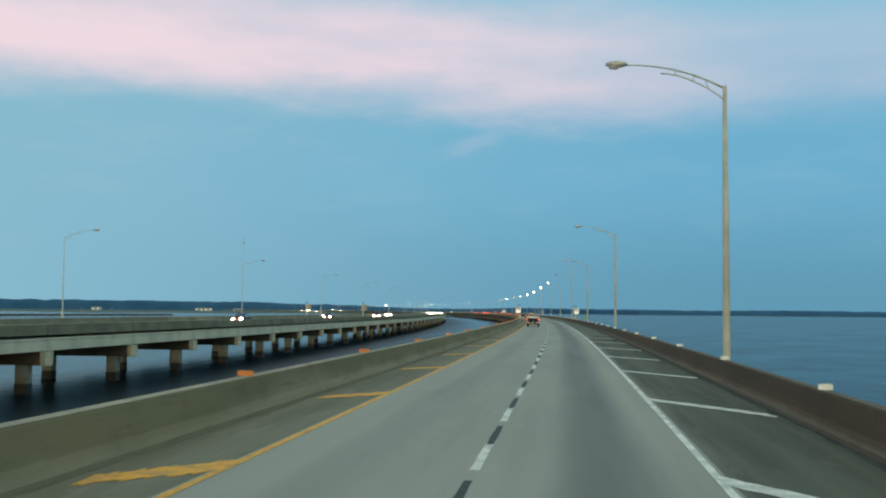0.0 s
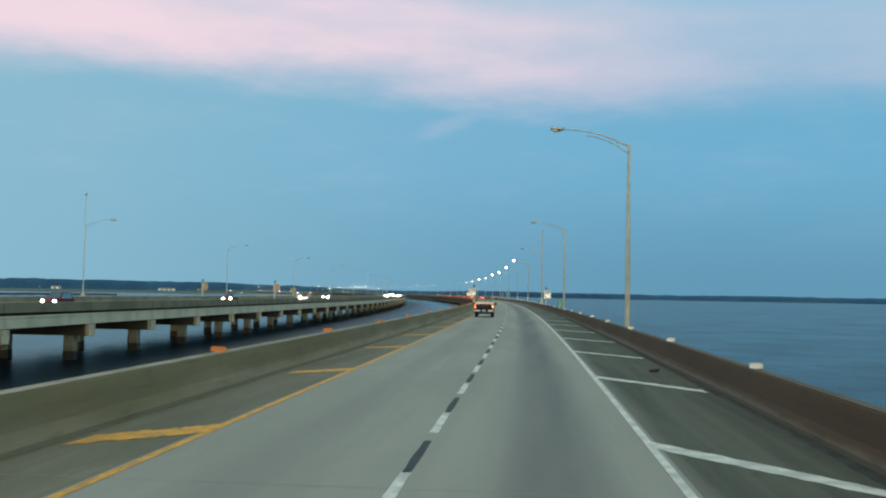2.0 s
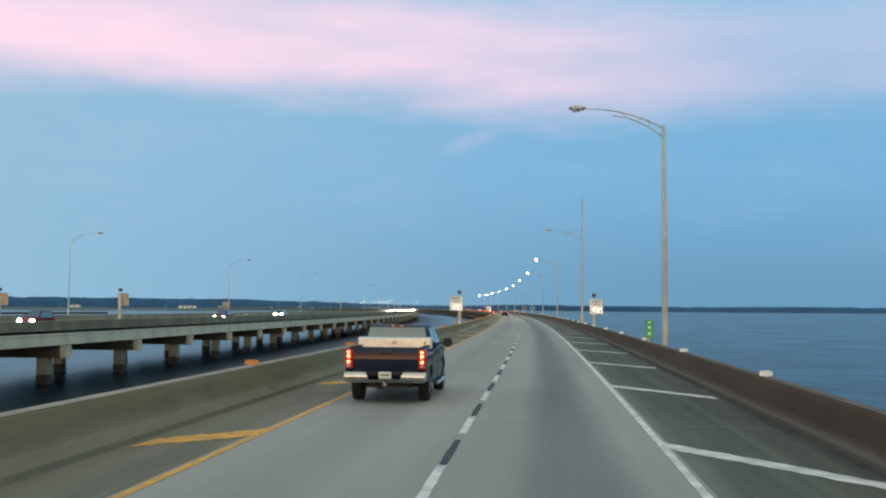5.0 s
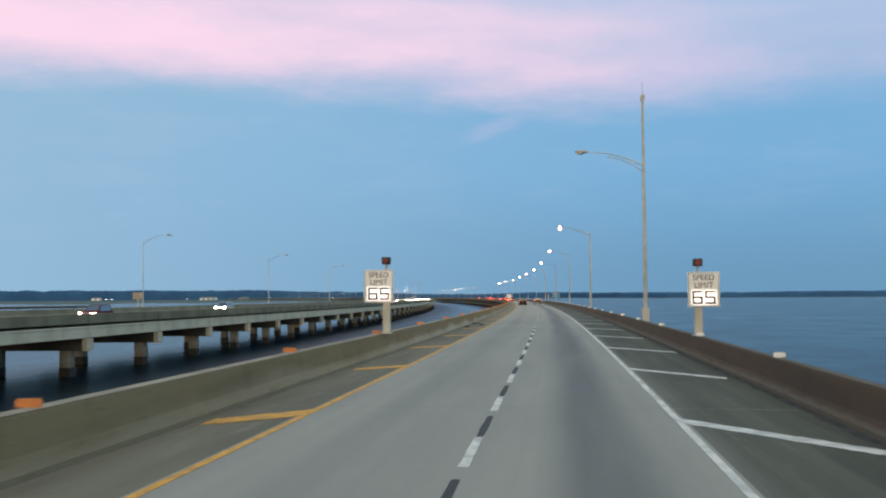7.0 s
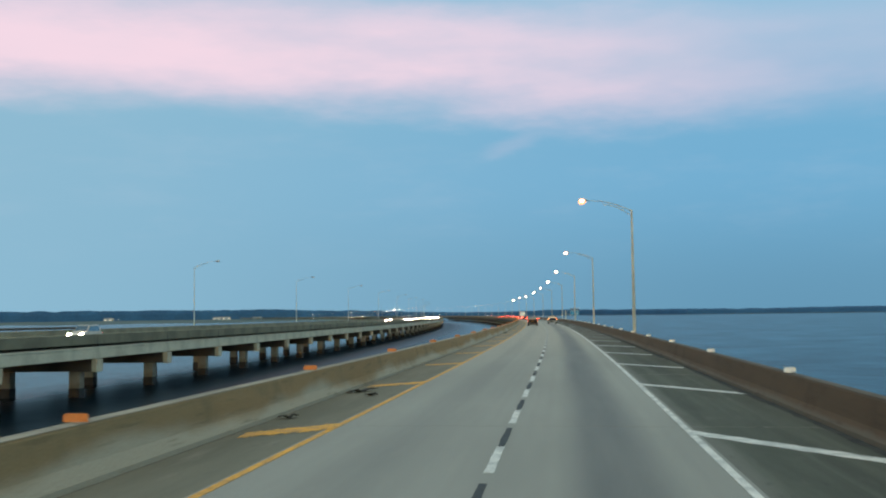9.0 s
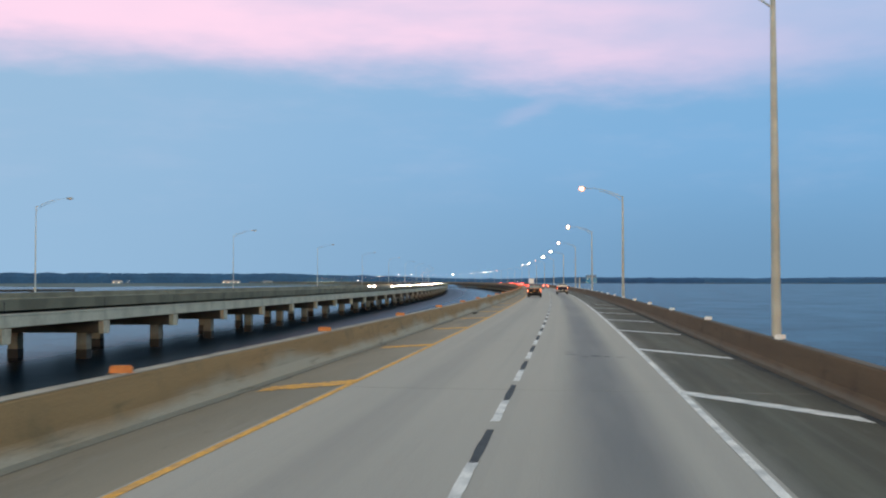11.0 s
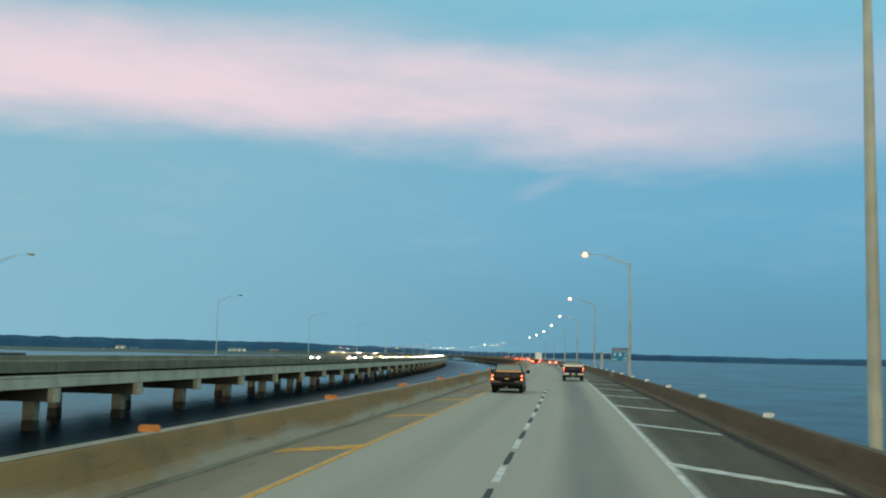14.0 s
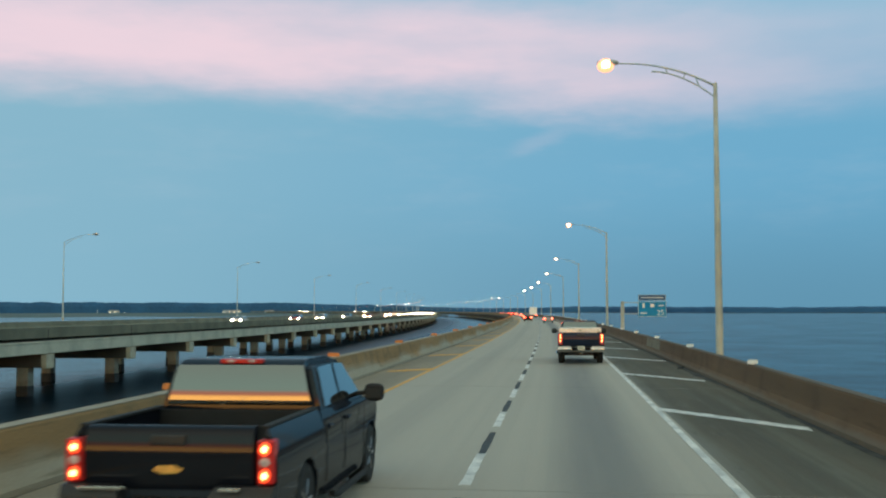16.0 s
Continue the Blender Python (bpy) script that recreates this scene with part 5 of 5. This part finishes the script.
def far_car(tone, tall, length):
    """A plain sedan or sport utility for the traffic far ahead; origin under its middle, facing +y."""
    root = thing("car")
    h = length / 2
    top = 1.72 if tall else 1.44
    bm = B()
    prism(bm, [(-h, 0.38), (-h, 0.86), (-h + 0.10, 0.98), (h - 1.1, 0.98), (h - 0.15, 0.82), (h, 0.62), (h, 0.36), (h - 0.25, 0.28), (-h + 0.25, 0.28)], -0.91, 0.91, "x")
    bmesh.ops.bevel(bm, geom=list(bm.edges), offset=0.05, segments=2, affect="EDGES")
    part("body", bm, tone, root)
    bm = B()
    back = -h + (0.15 if tall else 0.75)
    prism(bm, [(back, 0.96), (back + 0.30, top - 0.06), (back + 0.50, top), (h - 2.15, top), (h - 1.15, 0.96)], -0.82, 0.82, "x")
    for v in bm.verts:
        v.co.x *= 1 - 0.20 * max(0.0, v.co.z - 0.96) / 0.7
    part("roof", bm, tone, root)
    bm = B()
    slab(bm, [(0.70, back + 0.045, 1.05), (-0.70, back + 0.045, 1.05), (-0.62, back + 0.262, top - 0.12), (0.62, back + 0.262, top - 0.12)], -0.02)
    part("rear_window", bm, M_GLASS, root)
    bm = B()
    slab(bm, [(-0.70, h - 1.26, 1.05), (0.70, h - 1.26, 1.05), (0.62, h - 2.03, top - 0.08), (-0.62, h - 2.03, top - 0.08)], -0.03)
    part("windscreen", bm, M_GLASS, root)
    for sx in (-1, 1):
        bm = B()
        slab(bm, [(sx * 0.81, back + 0.35, 1.03), (sx * 0.81, h - 1.45, 1.03), (sx * 0.71, h - 2.1, top - 0.12), (sx * 0.71, back + 0.5, top - 0.12)], 0.02 * sx)
        part("side_window", bm, M_GLASS, root)
        for y in (-h + 0.85, h - 0.90):
            bm = B()
            lathe(bm, [(-0.10, 0.20), (-0.11, 0.30), (-0.08, 0.325), (0.08, 0.325), (0.11, 0.30), (0.10, 0.20)], sx * 0.80, y, 0.325, 16)
            part("wheel", bm, M_TYRE, root)
        bm = B()
        a, b = sorted((sx * 0.56, sx * 0.84))
        box(bm, a, b, h - 0.12, h + 0.012, 0.66, 0.85, 0.02)
        part("headlight", bm, M_HEAD, root, "glowing headlight")
        bm = B()
        a, b = sorted((sx * 0.58, sx * 0.88))
        box(bm, a, b, -h - 0.012, -h + 0.10, 0.72, 0.92, 0.02)
        part("tail_light", bm, M_BRAKE_FAR, root, "glowing red tail light")
    return root


tones = [("silver", paint("silver_car_paint", (0.35, 0.36, 0.37))), ("white", paint("white_car_paint", (0.62, 0.62, 0.60))), ("black", paint("black_car_paint", (0.012, 0.012, 0.013))), ("dark red", paint("dark_red_car_paint", (0.12, 0.012, 0.012)))]
models = [(name, tall, far_car(mat, tall, 4.9 if tall else 4.6)) for name, mat in tones for tall in (False, True)]
traffic = random.Random(11)


def drive(s, n, turn, label, group):
    name, tall, src = traffic.choice(models)
    ob = copy_thing(src, at(s, n, -CROSS * n + 0.004 if n > -20 else 0.054, turn))
    tagged(ob, label % (name, "sport utility" if tall else "sedan"), "car", group)


# oncoming on the parallel bridge, ever closer together towards the distance
for s, n in ((168.0, -50.7), (241.8, -50.7), (297.8, -47.0), (355.8, -50.7), (610.0, -50.7), (637.0, -47.0)):
    drive(s, n, 180, "%s %s with headlights on, crossing the parallel bridge", "oncoming cars on the parallel bridge")
s = 662.0
while s < 1720:
    drive(s, traffic.choice((-47.0, -50.7)), 180, "%s %s with headlights on, crossing the parallel bridge", "oncoming cars on the parallel bridge")
    s += traffic.uniform(20, 52) if s < 1000 else traffic.uniform(15, 34)
while s < 3700:
    drive(s, traffic.choice((-47.0, -50.7)), 180, "%s %s with headlights on, crossing the parallel bridge", "oncoming cars on the parallel bridge")
    s += traffic.uniform(22, 75)
# ahead on this bridge
for s, n in ((636.0, 1.9), (664.0, -1.9), (690.0, -1.9), (722.0, -2.0), (760.0, -1.8), (835.0, 1.9), (850.0, -1.9), (905.0, 1.8), (930.0, -1.9), (985.0, -1.9), (1010.0, 1.9), (1090.0, -1.9)):
    drive(s, n, 0, "%s %s with red tail lights, far ahead", "cars far ahead")
for _, _, src in models:
    for o in (*src.children_recursive, src):
        bpy.data.objects.remove(o)


def box_truck(s, n):
    root = thing("box_truck", at(s, n, -CROSS * n + 0.004), "white box truck with red tail lights, far ahead", "truck")
    bm = B()
    box(bm, -1.22, 1.22, -3.6, 2.4, 0.95, 3.55, 0.05)
    part("cargo_box", bm, M_SIGN_WHITE, root)
    bm = B()
    prism(bm, [(2.5, 0.5), (2.5, 2.35), (2.7, 2.45), (3.5, 2.4), (4.1, 1.6), (4.5, 1.45), (4.55, 0.5)], -1.05, 1.05, "x")
    part("cab", bm, M_SIGN_WHITE, root)
    bm = B()
    box(bm, -0.5, 0.5, -3.5, 4.0, 0.55, 0.9)
    part("chassis", bm, M_BLACK, root)
    for sx in (-1, 1):
        for y in (-2.2, 3.4):
            bm = B()
            lathe(bm, [(-0.16, 0.25), (-0.17, 0.42), (-0.13, 0.47), (0.13, 0.47), (0.17, 0.42), (0.16, 0.25)], sx * 0.95, y, 0.47, 18)
            part("wheel", bm, M_TYRE, root)
        bm = B()
        a, b = sorted((sx * 0.85, sx * 1.15))
        box(bm, a, b, -3.63, -3.58, 0.70, 0.90)
        part("tail_light", bm, M_BRAKE_FAR, root, "glowing red tail light")
        bm = B()
        box(bm, a, b, 4.50, 4.57, 0.75, 0.95)
        part("headlight", bm, M_HEAD, root)
    return root


box_truck(795.0, 1.9)

# ---- across the water ----
# a long low fishing pier on the left
root = thing("river_jetty", None, "low dark timber jetty far out on the river", "jetty")
bm = B()
ja, jb = on(1020, -303, WATER + 1.6), on(820, -372, WATER + 1.6)
M_TIMBER = material("dark_weathered_timber", (0.07, 0.065, 0.06), 0.9, scale=0.4, bump=0)
d_ = (jb - ja).normalized()
tube(bm, [ja, ja + d_ * 420], 0.8, 6)
part("walkway", bm, M_TIMBER, root)
for k in range(22):
    bm = B()
    p = ja + d_ * (2 + 19 * k)
    tube(bm, [(p.x, p.y, WATER - 1), (p.x, p.y, WATER + 1.2)], 0.45, 6)
    part("pile", bm, M_TIMBER, root)


def far_house(az_, dist, w, h, label):
    a = math.radians(az_)
    root = thing("waterfront_building", pose(-dist * math.sin(a), 220 + dist * math.cos(a), WATER + 0.6, 0, 0, az_), label, "building")
    bm = B()
    box(bm, -w / 2, w / 2, 0, 12, 0, h)
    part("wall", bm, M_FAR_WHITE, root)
    bm = B()
    prism(bm, [(-w / 2 - 1, h), (w / 2 + 1, h), (w / 2 - 4, h + 3), (-w / 2 + 4, h + 3)], -0.6, 12.6)
    part("roof", bm, M_FAR_ROOF, root)
    for k in range(max(2, int(w // 9))):
        bm = B()
        x = -w / 2 + 4 + 8.5 * k
        box(bm, x, x + 3.5, -0.25, -0.05, h * 0.3, h * 0.65)
        part("window", bm, M_GLASS if k % 2 else M_WINDOW_LIT, root)
    return root


M_FAR_ROOF = material("grey_far_roof", (0.40, 0.42, 0.44), 0.8, scale=0.2, bump=0)
M_WINDOW_LIT = emitter("lit_far_window", (1.0, 0.85, 0.6), 1.2)
far_house(21.2, 3860, 64, 7.2, "long white waterfront building on the far shore")
far_house(19.3, 3870, 36, 6.2, "smaller white waterfront building on the far shore")
far_house(27.0, 3850, 36, 8, "pale house among trees on the far shore")
M_SHORE_LIGHT = emitter("far_shore_lamp", (1.0, 0.9, 0.7), 25)
for k in range(14):
    a_ = traffic.uniform(3.5, 33)
    dist_ = shore_far(a_)[0] - 6
    r_ = math.radians(a_)
    root = thing("shore_lamp", pose(-dist_ * math.sin(r_), 220 + dist_ * math.cos(r_), WATER), "distant lamp on a post along the wooded shore", "lamp", "shore lamps")
    bm = B()
    tube(bm, [(0, 0, -0.5), (0, 0, 5.0)], 0.15, 6)
    part("post", bm, M_STEEL_DARK, root)
    bm = B()
    bmesh.ops.create_uvsphere(bm, u_segments=8, v_segments=6, radius=0.5, matrix=Matrix.Translation((0, 0, 5.4)))
    part("bulb", bm, M_SHORE_LIGHT, root)

# ---- litter, scraps and smudges on the deck ----
M_SCRAP = material("torn_tyre_rubber", (0.03, 0.028, 0.026), 0.9, scale=8, bump=0.4)
M_SMUDGE = material("faint_oil_smudge", (0.205, 0.200, 0.186), 0.75, scale=3, bump=0)
M_SMUDGE_DARK = material("dark_oil_smudge", (0.068, 0.068, 0.066), 0.7, tint=(0.12, 0.12, 0.115), scale=6, bump=0)


def scrap(s, n, length, label):
    """A curled strip of tyre tread lying on the shoulder."""
    g = random.Random(int(s * 10))
    root = thing("tyre_scrap", at(s, n, -CROSS * n + 0.004, g.uniform(20, 80)), label, "debris", "tyre scraps")
    bm = B()
    prev_ = None
    for k in range(9):
        x = length * (k / 8 - 0.5)
        lift = 0.015 + 0.10 * abs(math.sin(k * 0.7 + g.random()))
        w = 0.10 + 0.03 * g.random()
        cur = [bm.verts.new((x, -w, lift)), bm.verts.new((x, w, lift * 0.7)), bm.verts.new((x, w, lift * 0.7 - 0.014)), bm.verts.new((x, -w, lift - 0.014))]
        if prev_:
            for i in range(4):
                bm.faces.new((prev_[i], prev_[(i + 1) % 4], cur[(i + 1) % 4], cur[i]))
        else:
            bm.faces.new(cur)
        prev_ = cur
    bm.faces.new(list(reversed(prev_)))
    low_ = min(v.co.z for v in bm.verts)
    for v in bm.verts:
        v.co.z -= low_
    part("tread_strip", bm, M_SCRAP, root)


for s, n, length in ((277.9, -5.05, 1.3), (276.4, -4.5, 0.35), (269.8, -5.2, 0.45), (374.0, -5.2, 0.5), (480.9, 6.25, 0.9), (88.1, 5.7, 0.3)):
    scrap(s, n, length, "curled black strip of torn tyre on the shoulder")


def smudge(s, n, w, l, seed, mat):
    g = random.Random(seed)
    out = [(w / 2 * math.cos(a) * g.uniform(0.65, 1.1), l / 2 * math.sin(a) * g.uniform(0.65, 1.1)) for a in (2 * math.pi * k / 18 for k in range(18))]
    bm = B()
    prism(bm, out, 0.003, 0.0042, "z")
    ob = new("oil_smudge", mesh_of("oil_smudge", bm, mat))
    ob.matrix_basis = at(s, n, -CROSS * n) @ pose(0, 0, 0, 0, math.degrees(CROSS), 0)
    tagged(ob, "dark smudge on the worn concrete lane", "stain", "road smudges", "structure")


for i, (s, n, w, l) in enumerate(((334.3, 1.35, 0.5, 0.5), (335.4, 1.25, 0.30, 0.4), (333.3, 2.85, 0.35, 0.35), (110.9, 2.92, 0.20, 0.6), (109.9, 2.9, 0.25, 0.35))):
    smudge(s, n, w, l, i, M_SMUDGE)
for i, (s, n, w, l) in enumerate(((333.7, 2.08, 0.36, 0.75), (333.4, 1.76, 0.24, 0.35), (333.5, 2.42, 0.20, 0.4), (96.1, 1.73, 0.25, 0.22))):
    smudge(s, n, w, l, 20 + i, M_SMUDGE_DARK)
